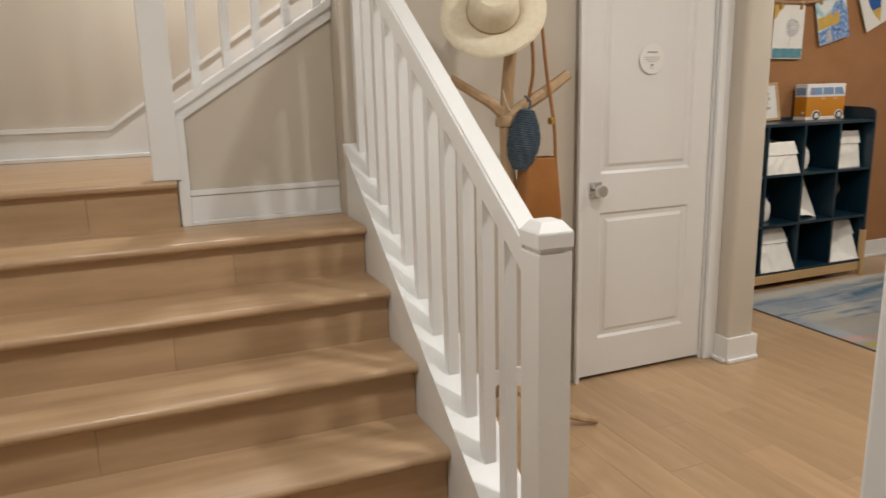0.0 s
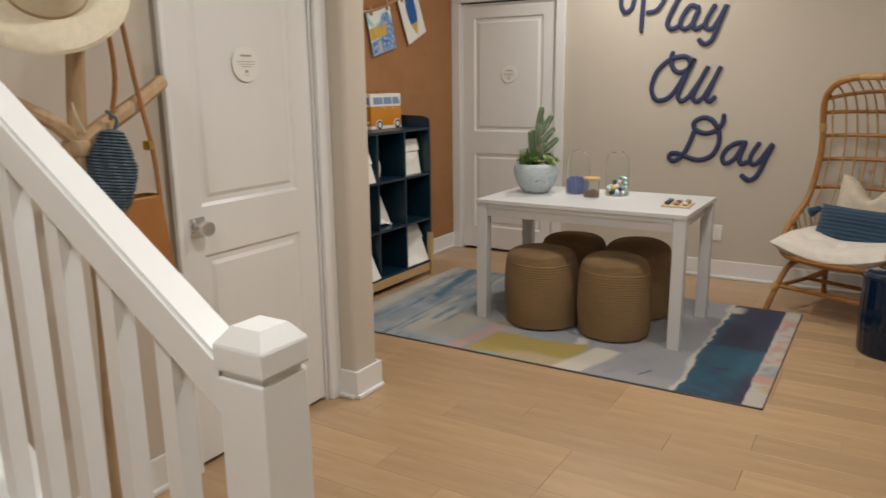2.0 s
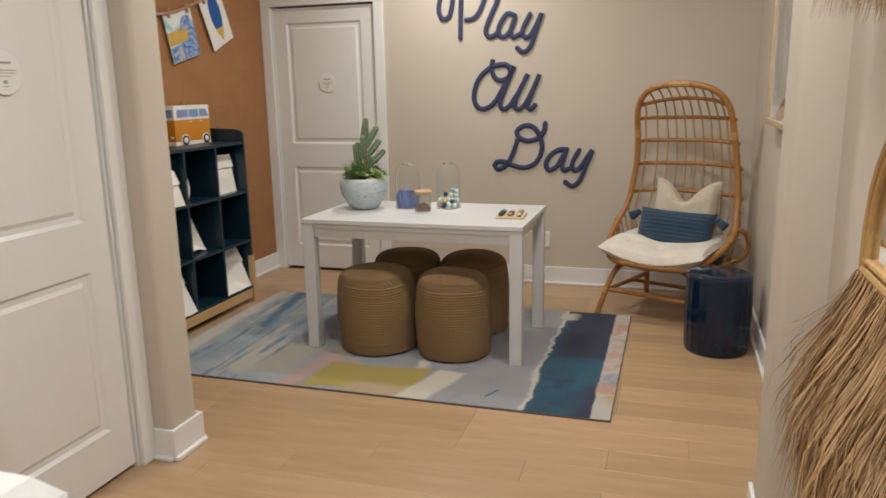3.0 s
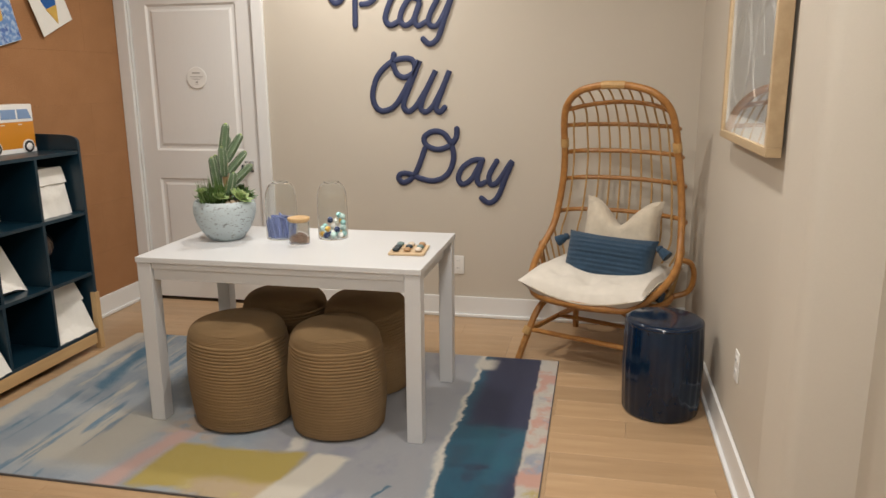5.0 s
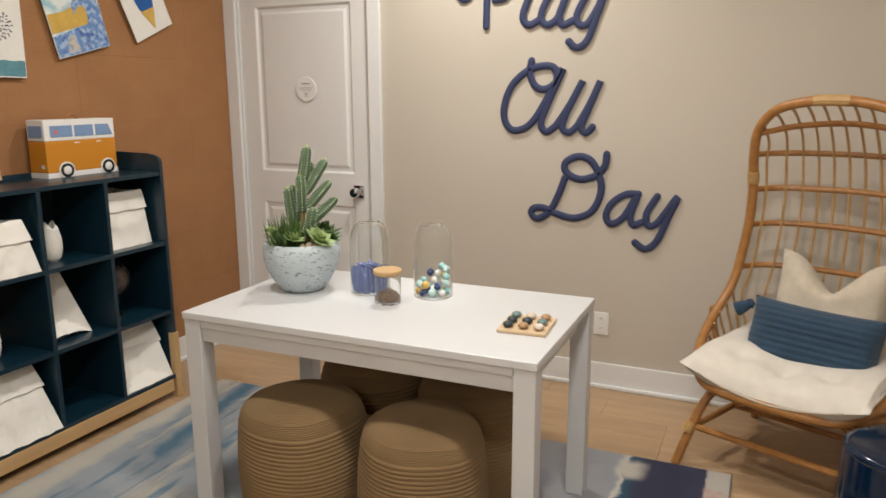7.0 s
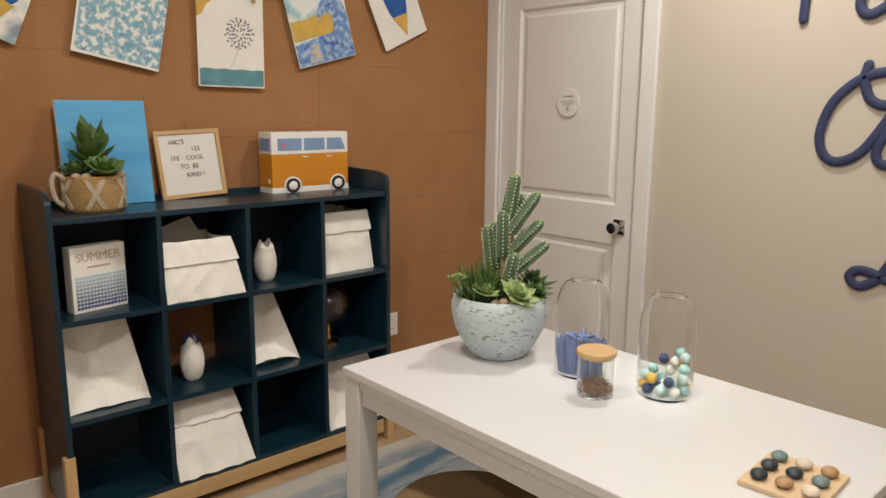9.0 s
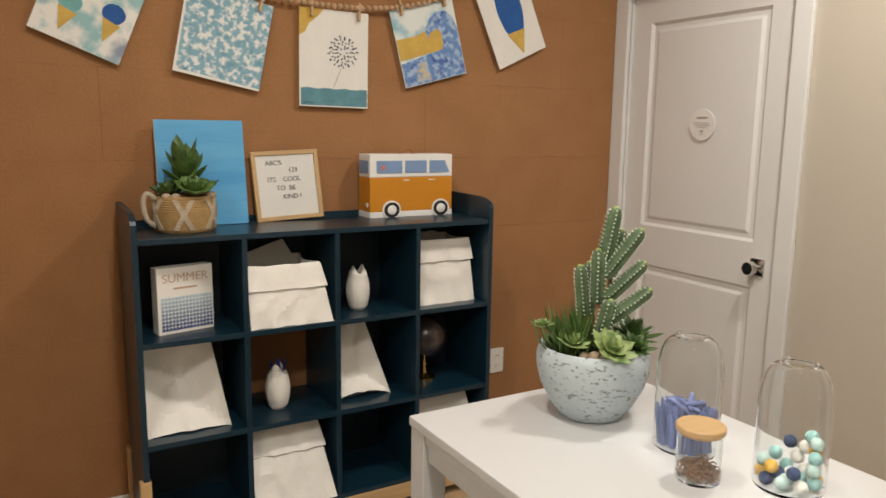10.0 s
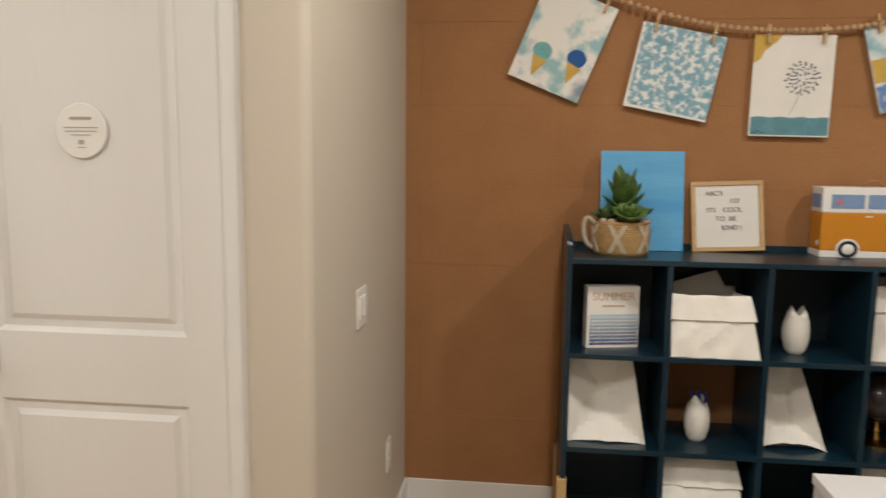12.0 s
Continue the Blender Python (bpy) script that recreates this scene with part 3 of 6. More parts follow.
    hv.inputs["Value"].default_value = 1.05
    nt.links.new(fine.outputs[2], hv.inputs["Color"])
    nt.links.new(hv.outputs[0], b.inputs["Base Color"])
    bp = nt.nodes.new("ShaderNodeBump")
    bp.inputs["Strength"].default_value, bp.inputs["Distance"].default_value = 0.5, 0.004
    nt.links.new(pile.outputs[0], bp.inputs["Height"])
    nt.links.new(bp.outputs[0], b.inputs["Normal"])
    return m


rug = thing("area_rug", pose(3.392, 1.098, 0.0), "abstract blue, grey, yellow and navy area rug", "rug")
part("woven_field", box(0, 1.53, 0, 2.45, 0.0, 0.011, 0.004), rug_material(), rug)
bm = bmesh.new()
for a, b, c, d in ((-0.003, 0.003, -0.003, 2.453), (1.527, 1.533, -0.003, 2.453), (-0.003, 1.533, -0.003, 0.003), (-0.003, 1.533, 2.447, 2.453)):
    add_box(bm, a, b, c, d, 0.0, 0.009, 0.002)
part("binding", bm, material("dark_rug_binding", (0.13, 0.12, 0.12), 0.9), rug)


# ---- poufs wound from rope ----
def pouf(x, y, turn, lean=0.0, wide=1.0):
    p = thing("pouf", pose(x, y, 0.011, 0, 0, turn), "round brown rope-wound pouf seat under the table", "pouf", "poufs under the table")
    prof = [(0.0, 0.0), (0.165, 0.0), (0.188, 0.010)]
    n, rope = 27, 0.0136
    for i in range(n):
        t = i / n
        z = 0.012 + rope * i
        r = wide * (0.197 + 0.022 * math.sin(math.pi * min(1.0, 0.10 + 0.80 * t)) - 0.004 * t)
        g = 0.0024 + 0.0020 * noise.noise(Vector((i * 0.63, turn, 0)))
        prof += [(r - g, z), (r - g * 0.28, z + rope * 0.22), (r, z + rope * 0.5), (r - g * 0.28, z + rope * 0.78)]
    cut = len(prof) - 1
    r0, z0 = prof[-1][0], prof[-1][1]
    for i in range(22):
        a = radians(90) * ((i + 0.5) / 22) ** 0.9
        r, z = (r0 - 0.004) * math.cos(a) ** 0.60, z0 + 0.004 + 0.076 * math.sin(a) ** 0.9
        d = 0.0026 if i < 7 else 0.0009
        prof += [(r - d * 0.7, z - d), (r, z + 0.0004)]
    prof += [(0.0, z0 + 0.0806)]
    wob = lambda a, z: 1 + 0.012 * math.sin(2 * a + turn) + 0.005 * math.sin(5 * a + z * 9)
    part("rope_side", lathe(prof[:cut + 1], 56, wobble=wob), JUTE, p, "", True)
    part("rope_top", lathe(prof[cut:], 56, wobble=wob), JUTE, p, "", True)
    for ob in p.children:
        for v in ob.data.vertices:
            v.co.z += 0.012 * noise.noise(Vector((v.co.x * 4, v.co.y * 4, turn))) * min(1, v.co.z * 6)
            v.co.x += lean * v.co.z
            v.co.z -= 0.10 * abs(lean) * v.co.x * max(0, v.co.z - 0.2)
    return p


for x, y, turn, lean, wide in ((4.040, 2.415, 100, 0.05, 1.035), (4.035, 1.985, 130, 0.0, 0.965), (4.47, 2.40, 220, 0.0, 1.0), (4.475, 1.99, 300, 0.0, 1.0)):
    pouf(x, y, turn, lean, wide)

# ---- cubby shelf ----
SX0, SX1, SYF, SYB = 3.388, 4.690, 3.610, 3.938
shelf = thing("cubby_shelf", pose(SX0, SYF, 0), "dark teal twelve-cubby shelf with wooden base, half full", "bookshelf")
W, D = SX1 - SX0, SYB - SYF
T = 0.018
ZB, Z3, Z2, ZT = 0.118, 0.440, 0.772, 1.098
for x in (0, W - T):
    out = [(0.0, ZB - 0.02), (D, ZB - 0.02), (D, 1.185), (0.10, 1.180)]
    out += [(0.10 - 0.10 * math.sin(radians(a)) * (1 if a < 90 else 1), 1.13 + 0.05 * math.cos(radians(a)) ** 0.6) for a in (15, 35, 55, 72, 84)]
    out += [(0.0, 1.12)]
    bm = prism(out, "x", x, x + T)
    part("side_panel", bm, TEAL, shelf)
part("top_board", box(T, W - T, 0.004, D, ZT - T, ZT, 0.002), TEAL, shelf)
part("back_rail", box(T, W - T, D - 0.012, D, ZT, 1.12), TEAL, shelf)
for z in (ZB, Z3, Z2):
    part("shelf_board", box(T, W - T, 0.003, D - 0.008, z - T, z, 0.002), TEAL, shelf)
cols = [T] + [v - SX0 for v in (3.728, 4.049, 4.366)] + [W - T]
for v in cols[1:4]:
    for a, b in ((ZB, Z3 - T), (Z3, Z2 - T), (Z2, ZT - T)):
        part("divider", box(v - T / 2, v + T / 2, 0.004, D - 0.008, a, b, 0.0015), TEAL, shelf)
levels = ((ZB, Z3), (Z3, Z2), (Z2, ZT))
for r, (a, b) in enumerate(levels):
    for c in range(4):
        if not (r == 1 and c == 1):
            part("back_panel", box(cols[c], cols[c + 1], D - 0.007, D, a - T, b - T), TEAL_SHADED, shelf)
part("base_rail", box(0.035, W - 0.035, 0.002, 0.024, 0.038, ZB - T - 0.001, 0.003), PINE, shelf, "light wood base rail")
part("base_rail", box(0.035, W - 0.035, D - 0.03, D - 0.01, 0.038, ZB - T - 0.001, 0.003), PINE, shelf, "light wood base rail")
for x in (-0.012, W - 0.022):
    for y in (-0.006, D - 0.032):
        part("leg", box(x, x + 0.034, y, y + 0.034, 0, 0.325, 0.004), PINEZ, shelf, "light wood leg")

# ---- letters on the back wall ----
STROKES = {
    "P": [[(2.405, 2.181), (2.472, 2.14), (2.515, 2.048), (2.53, 1.953), (2.497, 1.894), (2.451, 1.919), (2.429, 2.005), (2.42, 2.1), (2.36, 2.18)], [(2.348, 2.189), (2.367, 1.983), (2.374, 1.762)], [(2.43, 2.205), (2.306, 2.235), (2.206, 2.18), (2.187, 2.068), (2.228, 1.946), (2.277, 1.892), (2.331, 1.883)]],
    "l": [[(2.054, 2.16), (2.106, 2.001), (2.171, 1.861), (2.188, 1.793), (2.156, 1.761), (2.107, 1.782)]],
    "a": [[(1.983, 1.898), (2.035, 1.911), (2.083, 1.849), (2.099, 1.79), (2.067, 1.758), (2.018, 1.79), (1.979, 1.886), (2.01, 1.801), (1.994, 1.755), (1.947, 1.773)]],
    "y": [[(1.876, 1.9), (1.927, 1.798), (1.915, 1.753), (1.875, 1.759), (1.833, 1.824), (1.795, 1.904), (1.836, 1.787), (1.875, 1.683), (1.922, 1.651), (1.962, 1.679)]],
    "A": [[(2.14, 1.596), (2.148, 1.546), (2.124, 1.483), (2.075, 1.462), (2.018, 1.496), (2.026, 1.558), (2.083, 1.571), (2.165, 1.546), (2.244, 1.47), (2.278, 1.36), (2.254, 1.284), (2.199, 1.267), (2.125, 1.314), (2.034, 1.465), (1.986, 1.557), (2.051, 1.403), (2.087, 1.302), (2.059, 1.262), (2.014, 1.289)]],
    "l_second": [[(2.014, 1.289), (1.945, 1.394), (1.889, 1.501), (1.957, 1.363), (1.981, 1.285), (1.949, 1.261), (1.908, 1.292)]],
    "l_third": [[(1.908, 1.292), (1.849, 1.4), (1.806, 1.499), (1.861, 1.362), (1.888, 1.284), (1.864, 1.26), (1.836, 1.287)]],
    "D": [[(1.763, 1.162), (1.77, 1.107), (1.81, 1.06), (1.886, 1.039), (1.952, 1.067), (1.96, 1.115), (1.903, 1.147), (1.839, 1.131), (1.794, 1.06), (1.785, 0.976), (1.824, 0.888), (1.902, 0.85), (1.984, 0.861), (2.059, 0.889), (2.109, 0.888), (2.126, 0.86), (2.092, 0.835), (2.034, 0.873), (1.993, 0.951), (1.96, 1.043)]],
    "a_second": [[(1.609, 0.981), (1.665, 0.977), (1.728, 0.933), (1.755, 0.869), (1.727, 0.833), (1.671, 0.87), (1.613, 0.974), (1.639, 0.878), (1.627, 0.834), (1.591, 0.847)]],
    "y_second": [[(1.523, 0.974), (1.568, 0.887), (1.555, 0.835), (1.512, 0.856), (1.433, 0.975), (1.47, 0.876), (1.514, 0.764), (1.565, 0.723), (1.613, 0.75)]],
}


def stroke(bm, pts, half):
    """A flattened round-edged letter stroke with round ends, standing just off the wall."""
    path = spline([(0, y, z) for y, z in pts], 7)
    add_tube(bm, path, half, 10)
    for p in (path[0], path[-1]):
        add_ball(bm, p, half, 10, 8)


for word, letters, low in (("Play", "P l a y", 0), ("All", "A l_second l_third", 1), ("Day", "D a_second y_second", 2)):
    w = thing("wall_letters", pose(BACK, 2.0, 0), "navy script wall letters reading " + word, "wall letters", "wall lettering")
    for key in letters.split():
        bm = bmesh.new()
        for n, pts in enumerate(STROKES[key]):
            stroke(bm, [(y - 2.0, z) for y, z in pts], 0.0172 - 0.0004 * n)
        bm.transform(Matrix.Translation((-0.0095, 0, 0)) @ Matrix.Diagonal((0.42, 1, 1, 1)))
        part("letter_" + key[0].lower(), bm, NAVY, w, "", True)
    for y2, z2 in (STROKES[letters.split()[0]][0][4], STROKES[letters.split()[-1]][0][1]):
        part("spacer", box(-0.008, 0, y2 - 2.006, y2 - 1.994, z2 - 0.006, z2 + 0.006), NAVY, w)

# ---- rattan chair ----
CH = pose(5.131, 0.861, 0, 0, 0, -112.5)
chair = thing("rattan_chair", CH, "tall-backed open rattan lounge chair with cushions", "chair")
ARCH = [(0.0, -0.385, 0.365), (0.15, -0.378, 0.366), (0.255, -0.345, 0.378), (0.325, -0.25, 0.425), (0.365, -0.13, 0.485), (0.372, -0.02, 0.56), (0.352, 0.06, 0.66), (0.338, 0.095, 0.78), (0.322, 0.105, 0.92), (0.308, 0.085, 1.06), (0.298, 0.045, 1.20), (0.272, 0.01, 1.305), (0.20, -0.018, 1.378), (0.10, -0.03, 1.408), (0, -0.033, 1.416)]
full = ARCH + [(-x, y, z) for x, y, z in ARCH[-2::-1]]
arch = spline(full, 5)
part("back_frame", tube(arch, 0.0185, 10), RATTAN, chair, "", True)
side = [p for p in arch[:len(arch) // 2 + 1] if p.y > -0.2 and p.z > 0.45]


def frame_at(z):
    """The frame's half width and its depth at a height."""
    p = min(side, key=lambda p: abs(p.z - z))
    return p.x, p.y


def top_z(x):
    return min((p for p in side if p.z > 1.18), key=lambda p: abs(p.x - abs(x))).z


def bulge(z):
    """How far the woven back stands behind its frame at a height."""
    k = ((0.36, 0.20), (0.6, 0.20), (0.8, 0.165), (1.0, 0.17), (1.2, 0.165), (1.3, 0.12), (1.42, 0.0))
    for (z0, b0), (z1, b1) in zip(k, k[1:]):
        if z <= z1:
            return b0 + (b1 - b0) * max(0, (z - z0) / (z1 - z0))
    return 0.0


for z in (0.725, 0.905, 1.055, 1.20):
    w, y = frame_at(z)
    rib = spline([(w, y, z), (w * 0.99, y + bulge(z) * 0.40, z + 0.002), (w * 0.72, y + bulge(z) * 0.84, z + 0.006), (0, y + bulge(z), z + 0.010), (-w * 0.72, y + bulge(z) * 0.84, z + 0.006), (-w * 0.99, y + bulge(z) * 0.40, z + 0.002), (-w, y, z)], 5)
    part("rib", tube(rib, 0.0125 if z < 1.1 else 0.0115, 8), RATTAN, chair, "", True)
w, y = frame_at(1.285)
part("rib", tube(spline([(w, y, 1.285), (w * 0.6, y + 0.075, 1.315), (0, y + 0.095, 1.33), (-w * 0.6, y + 0.075, 1.315), (-w, y, 1.285)], 5), 0.0115, 8), RATTAN, chair, "", True)
for i in range(11):
    u = (i - 5) / 5.45
    pts = []
    for z in (0.36, 0.47, 0.60, 0.725, 0.905, 1.055, 1.18):
        w, y = frame_at(max(z, 0.62))
        if z < 0.5:
            w *= 0.86
        pts.append((w * u, y + bulge(z) * (1 - abs(u) ** 3.2) ** 0.62 - 0.004 - (0.10 if z < 0.4 else 0.035 if z < 0.5 else 0), z))
    x = 0.285 * u
    ze = top_z(x)
    y1, ye = frame_at(1.25)[1], frame_at(ze)[1]
    for f, o in ((0.45, 0.92), (0.78, 0.62), (0.95, 0.28)):
        pts.append((x, y1 + (ye - y1) * f + bulge(1.2) * (1 - abs(u) ** 3.2) ** 0.5 * o, 1.18 + (ze - 1.18) * f))
    pts.append((x * 0.985, ye, ze - 0.004))
    part("spindle", tube(spline(pts, 3), 0.0056, 6), RATTAN_L, chair, "", True)
seat = [(0.34 * math.sin(a), -0.05 - 0.325 * math.cos(a), 0.352) for a in [k * math.pi / 8 for k in range(17)]]
part("seat_frame", tube(spline(seat, 2), 0.016, 8), RATTAN, chair, "", True)
bm = bmesh.new()
for k in range(-4, 5):
    w = 0.33 * math.sqrt(1 - (k / 5) ** 2)
    add_tube(bm, [(-w, -0.05 + k * 0.064, 0.345), (w, -0.05 + k * 0.064, 0.345)], 0.006, 6)
tagged(part("seat_cane", bm, RATTAN_L, chair), kind="stuff")
for s in (-1, 1):
    part("front_leg", tube(spline([(s * 0.345, -0.34, 0.0), (s * 0.315, -0.30, 0.13), (s * 0.285, -0.255, 0.25), (s * 0.245, -0.20, 0.315), (s * 0.16, -0.12, 0.335), (s * 0.02, -0.03, 0.338)], 5), 0.0185, 8), RATTAN, chair, "", True)
    part("back_leg", tube(spline([(s * 0.31, 0.31, 0.0), (s * 0.285, 0.25, 0.13), (s * 0.25, 0.19, 0.25), (s * 0.21, 0.13, 0.315), (s * 0.12, 0.05, 0.335)], 5), 0.0175, 8), RATTAN, chair, "", True)
    part("stretcher", tube([(s * 0.305, -0.285, 0.155), (s * 0.275, 0.235, 0.155)], 0.0135, 8), RATTAN, chair, "", True)
    part("brace", tube(spline([(s * 0.28, 0.02, 0.16), (s * 0.16, -0.06, 0.235), (s * 0.04, -0.12, 0.33)], 4), 0.0125, 8), RATTAN, chair, "", True)
    part("leg_binding", tube([(s * 0.322, -0.309, 0.135), (s * 0.312, -0.293, 0.172)], 0.0225, 10), RATTAN_L, chair)
    arm = spline([(s * 0.372, -0.01, 0.565), (s * 0.415, 0.035, 0.545), (s * 0.425, 0.075, 0.47), (s * 0.40, 0.08, 0.385), (s * 0.33, 0.06, 0.352)], 5)
    part("arm_loop", tube(arm, 0.0145, 8), RATTAN, chair, "", True)
    for k in range(5):
        y0 = -0.12 + 0.045 * k
        w, z0 = 0.355 - 0.004 * abs(k - 2), 0.485 + 0.038 * k
        part("arm_spindle", tube(spline([(s * w, y0, z0), (s * (w + 0.012), y0 + 0.05, z0 - 0.06), (s * (w - 0.035), y0 + 0.06, 0.355)], 3), 0.0052, 6), RATTAN_L, chair, "", True)
    part("binding", tube([(s * 0.305, 0.076, 1.09), (s * 0.302, 0.064, 1.135)], 0.0225, 10), RATTAN_L, chair)
part("front_stretcher", tube([(-0.305, -0.285, 0.155), (0.305, -0.285, 0.155)], 0.0135, 8), RATTAN, chair, "", True)
part("cross_stretcher", tube([(-0.285, 0.02, 0.155), (0.285, 0.02, 0.155)], 0.0125, 8), RATTAN, chair, "", True)
mid = len(arch) // 2
part("top_binding", tube(arch[mid - 3:mid + 4], 0.0215, 10), RATTAN_L, chair, "pale cane wrapping")


def pillow(w, h, d, pinch=0.0, nx=22, nz=16, tuft=None, ripple=0.0):
    """A stuffed cushion in the x, z plane, thick along y; pinch dents its top edge."""
    bm = bmesh.new()
    grid = {}
    for side in (-1, 1):
        for i in range(nx + 1):
            for k in range(nz + 1):
                u, v = 2 * i / nx - 1, 2 * k / nz - 1
                edge = (1 - u ** 4) * (1 - v ** 4)
                t = d / 2 * max(edge, 0) ** 0.45
                sag = 1 - 0.06 * (1 - u * u) * abs(v) ** 3
                sag2 = 1 - 0.06 * (1 - v * v) * abs(u) ** 3
                x, z = u * w / 2 * sag2, v * h / 2 * sag
                if pinch and v > -0.4:
                    k2 = math.exp(-(u / 0.42) ** 2) * max(0, (v + 0.4) / 1.4) ** 1.5
                    z -= pinch * k2
                    t *= 1 - 0.55 * k2 * (1 - abs(v))
                if tuft:
                    for tu, tv in tuft:
                        t -= d * 0.20 * math.exp(-(((u - tu) / 0.13) ** 2 + ((v - tv) / 0.13) ** 2))
                t += ripple * math.sin(v * 42) * max(edge, 0) ** 0.5
                n = noise.noise(Vector((u * 2.1, v * 2.3, side + d * 9))) * d * 0.09 * max(edge, 0)
                if side == 1 and (i in (0, nx) or k in (0, nz)):
                    grid[(side, i, k)] = grid[(-1, i, k)]
                else:
                    grid[(side, i, k)] = bm.verts.new((x, side * (t + n), z))
    for side in (-1, 1):
        for i in range(nx):
            for k in range(nz):
                f = [grid[(side, i, k)], grid[(side, i + 1, k)], grid[(side, i + 1, k + 1)], grid[(side, i, k + 1)]]
                if len(set(f)) == 4:
                    bm.faces.new(f if side < 0 else f[::-1])
    return bm


spots = [(-0.5, -0.5), (0.0, -0.5), (0.5, -0.5), (-0.5, 0.05), (0, 0.05), (0.5, 0.05), (-0.5, 0.6), (0, 0.6), (0.5, 0.6)]
cush = thing("seat_cushion", CH @ pose(0.005, -0.080, 0.410), "thick white tufted cotton cushion on the rattan seat", "cushion")


def dish(x, y):
    """The seat's hollow: its sides and front corners stand higher."""
    return 0.58 * x * x + 0.10 * max(0.0, -y) * abs(x) - 0.16 * max(0.0, -y - 0.12)


bm = moved(pillow(0.655, 0.65, 0.165, 0, 40, 36, spots), pose(0, 0, 0, -90, 0, 0))
for v in bm.verts:
    v.co.z = v.co.z * 0.85 + dish(v.co.x, v.co.y)
part("cover", bm, CREAM, cush, "", True)
edge = []
for k in range(81):
    a = 2 * math.pi * k / 80
    c, s = math.cos(a), math.sin(a)
    q = (abs(c) ** 9 + abs(s) ** 9) ** (-1 / 9)
    x, y = 0.321 * c * q, 0.318 * s * q
    edge.append((x, y, dish(x, y)))
part("piping", tube(edge, 0.0042, 6), LINEN, cush)
p = thing("throw_pillow", CH @ pose(0.025, 0.085, 0.615, -14, 0, 0), "oatmeal linen throw pillow with a dented top", "pillow", "chair pillows")
part("cover", pillow(0.42, 0.44, 0.17, 0.135), LINEN, p, "", True)
lum = thing("lumbar_pillow", CH @ pose(0.020, -0.060, 0.498, -20, 1, 0), "slate blue ribbed lumbar pillow with corner tassels", "pillow", "chair pillows")
part("cover", pillow(0.485, 0.325, 0.185, 0, 26, 60, None, 0.0030), INDIGO, lum, "", True)
for sx in (-1, 1):
    for sz in (-1, 1):
        bm = lathe([(0.0, 0.0), (0.012, -0.004), (0.022, -0.018), (0.017, -0.026), (0.024, -0.04), (0.030, -0.075), (0.0, -0.078)], 14, wobble=lambda a, z: 1 + 0.10 * math.sin(7 * a))
        bm.transform(pose(sx * 0.239, -0.01, sz * 0.120 + (0.012 if sz > 0 else 0.02), 0, -sx * (55 if sz > 0 else 75), 0))
        part("tassel", bm, INDIGO, lum, "", True)

# ---- ceramic garden stool ----
stool = thing("garden_stool", pose(4.46, 0.625, 0), "glossy navy fluted ceramic drum stool beside the chair", "stool")
prof = [(0.0, 0.0), (0.155, 0.0), (0.162, 0.006), (0.165, 0.02), (0.171, 0.22), (0.166, 0.405), (0.160, 0.422), (0.150, 0.430), (0.145, 0.431), (0.06, 0.430)]
part("body", lathe(prof + [(0.0, 0.4315)], 120, wobble=lambda a, z: 1 + (0.022 * abs(math.sin(12 * a)) - 0.010 if 0.015 < z < 0.41 else 0)), GLAZE, stool, "", True)
part("rim", lathe([(0.1655, 0.408), (0.168, 0.414), (0.165, 0.421), (0.158, 0.4235), (0.150, 0.4205)], 64), GLAZE, stool, "", True)

# ---- coat stand of driftwood, with hat and bags ----
ST = (1.265, 2.50)
stand = thing("coat_stand", pose(*ST, 0), "driftwood branch coat stand with three legs", "coat stand")
part("trunk", tube(spline([(0.0, 0, 0.16), (0.006, 0, 0.5), (0.02, 0.0, 0.9), (-0.002, 0, 1.25), (0.02, -0.005, 1.55), (0.035, 0, 1.78)], 5), 0.030, 10, 0.021), DRIFT, stand, "", True)
for pts, r in (([(0.0, 0, 1.26), (0.05, -0.03, 1.31), (0.14, -0.035, 1.36), (0.245, -0.03, 1.425)], 0.027), ([(0.0, 0, 1.27), (-0.06, 0, 1.325), (-0.13, 0.0, 1.365), (-0.215, 0.02, 1.42)], 0.022), ([(0.01, 0, 1.5), (0.03, -0.06, 1.6), (0.02, -0.10, 1.68)], 0.017)):
    part("branch", tube(spline(pts, 4), r, 8, r * 0.72), DRIFT, stand, "", True)
for a in (20, 140, 260):
    c, s = math.cos(radians(a - 32)), math.sin(radians(a - 32))
    fl = 0.82 if a == 140 else 1.0
    part("foot", tube(spline([(0.0, 0, 0.22), (0.12 * c * fl, 0.12 * s * fl, 0.13), (0.25 * c * fl, 0.25 * s * fl, 0.055), (0.385 * c * fl, 0.385 * s * fl, 0.014)], 4), 0.022, 8, 0.014), DRIFT, stand, "", True)
part("lashing", lathe([(0.033, 1.240), (0.037, 1.244), (0.0385, 1.26), (0.037, 1.276), (0.032, 1.281)], 16, (0.0, 0, 0), wobble=lambda a, z: 1 + 0.12 * math.sin(3 * a + 60 * z)), DRIFT, stand, "", True)
part("twig", tube(spline([(0.0, -0.03, 1.30), (-0.03, -0.05, 1.34), (-0.045, -0.06, 1.375)], 3), 0.004, 6, 0.002), STRAW, stand)

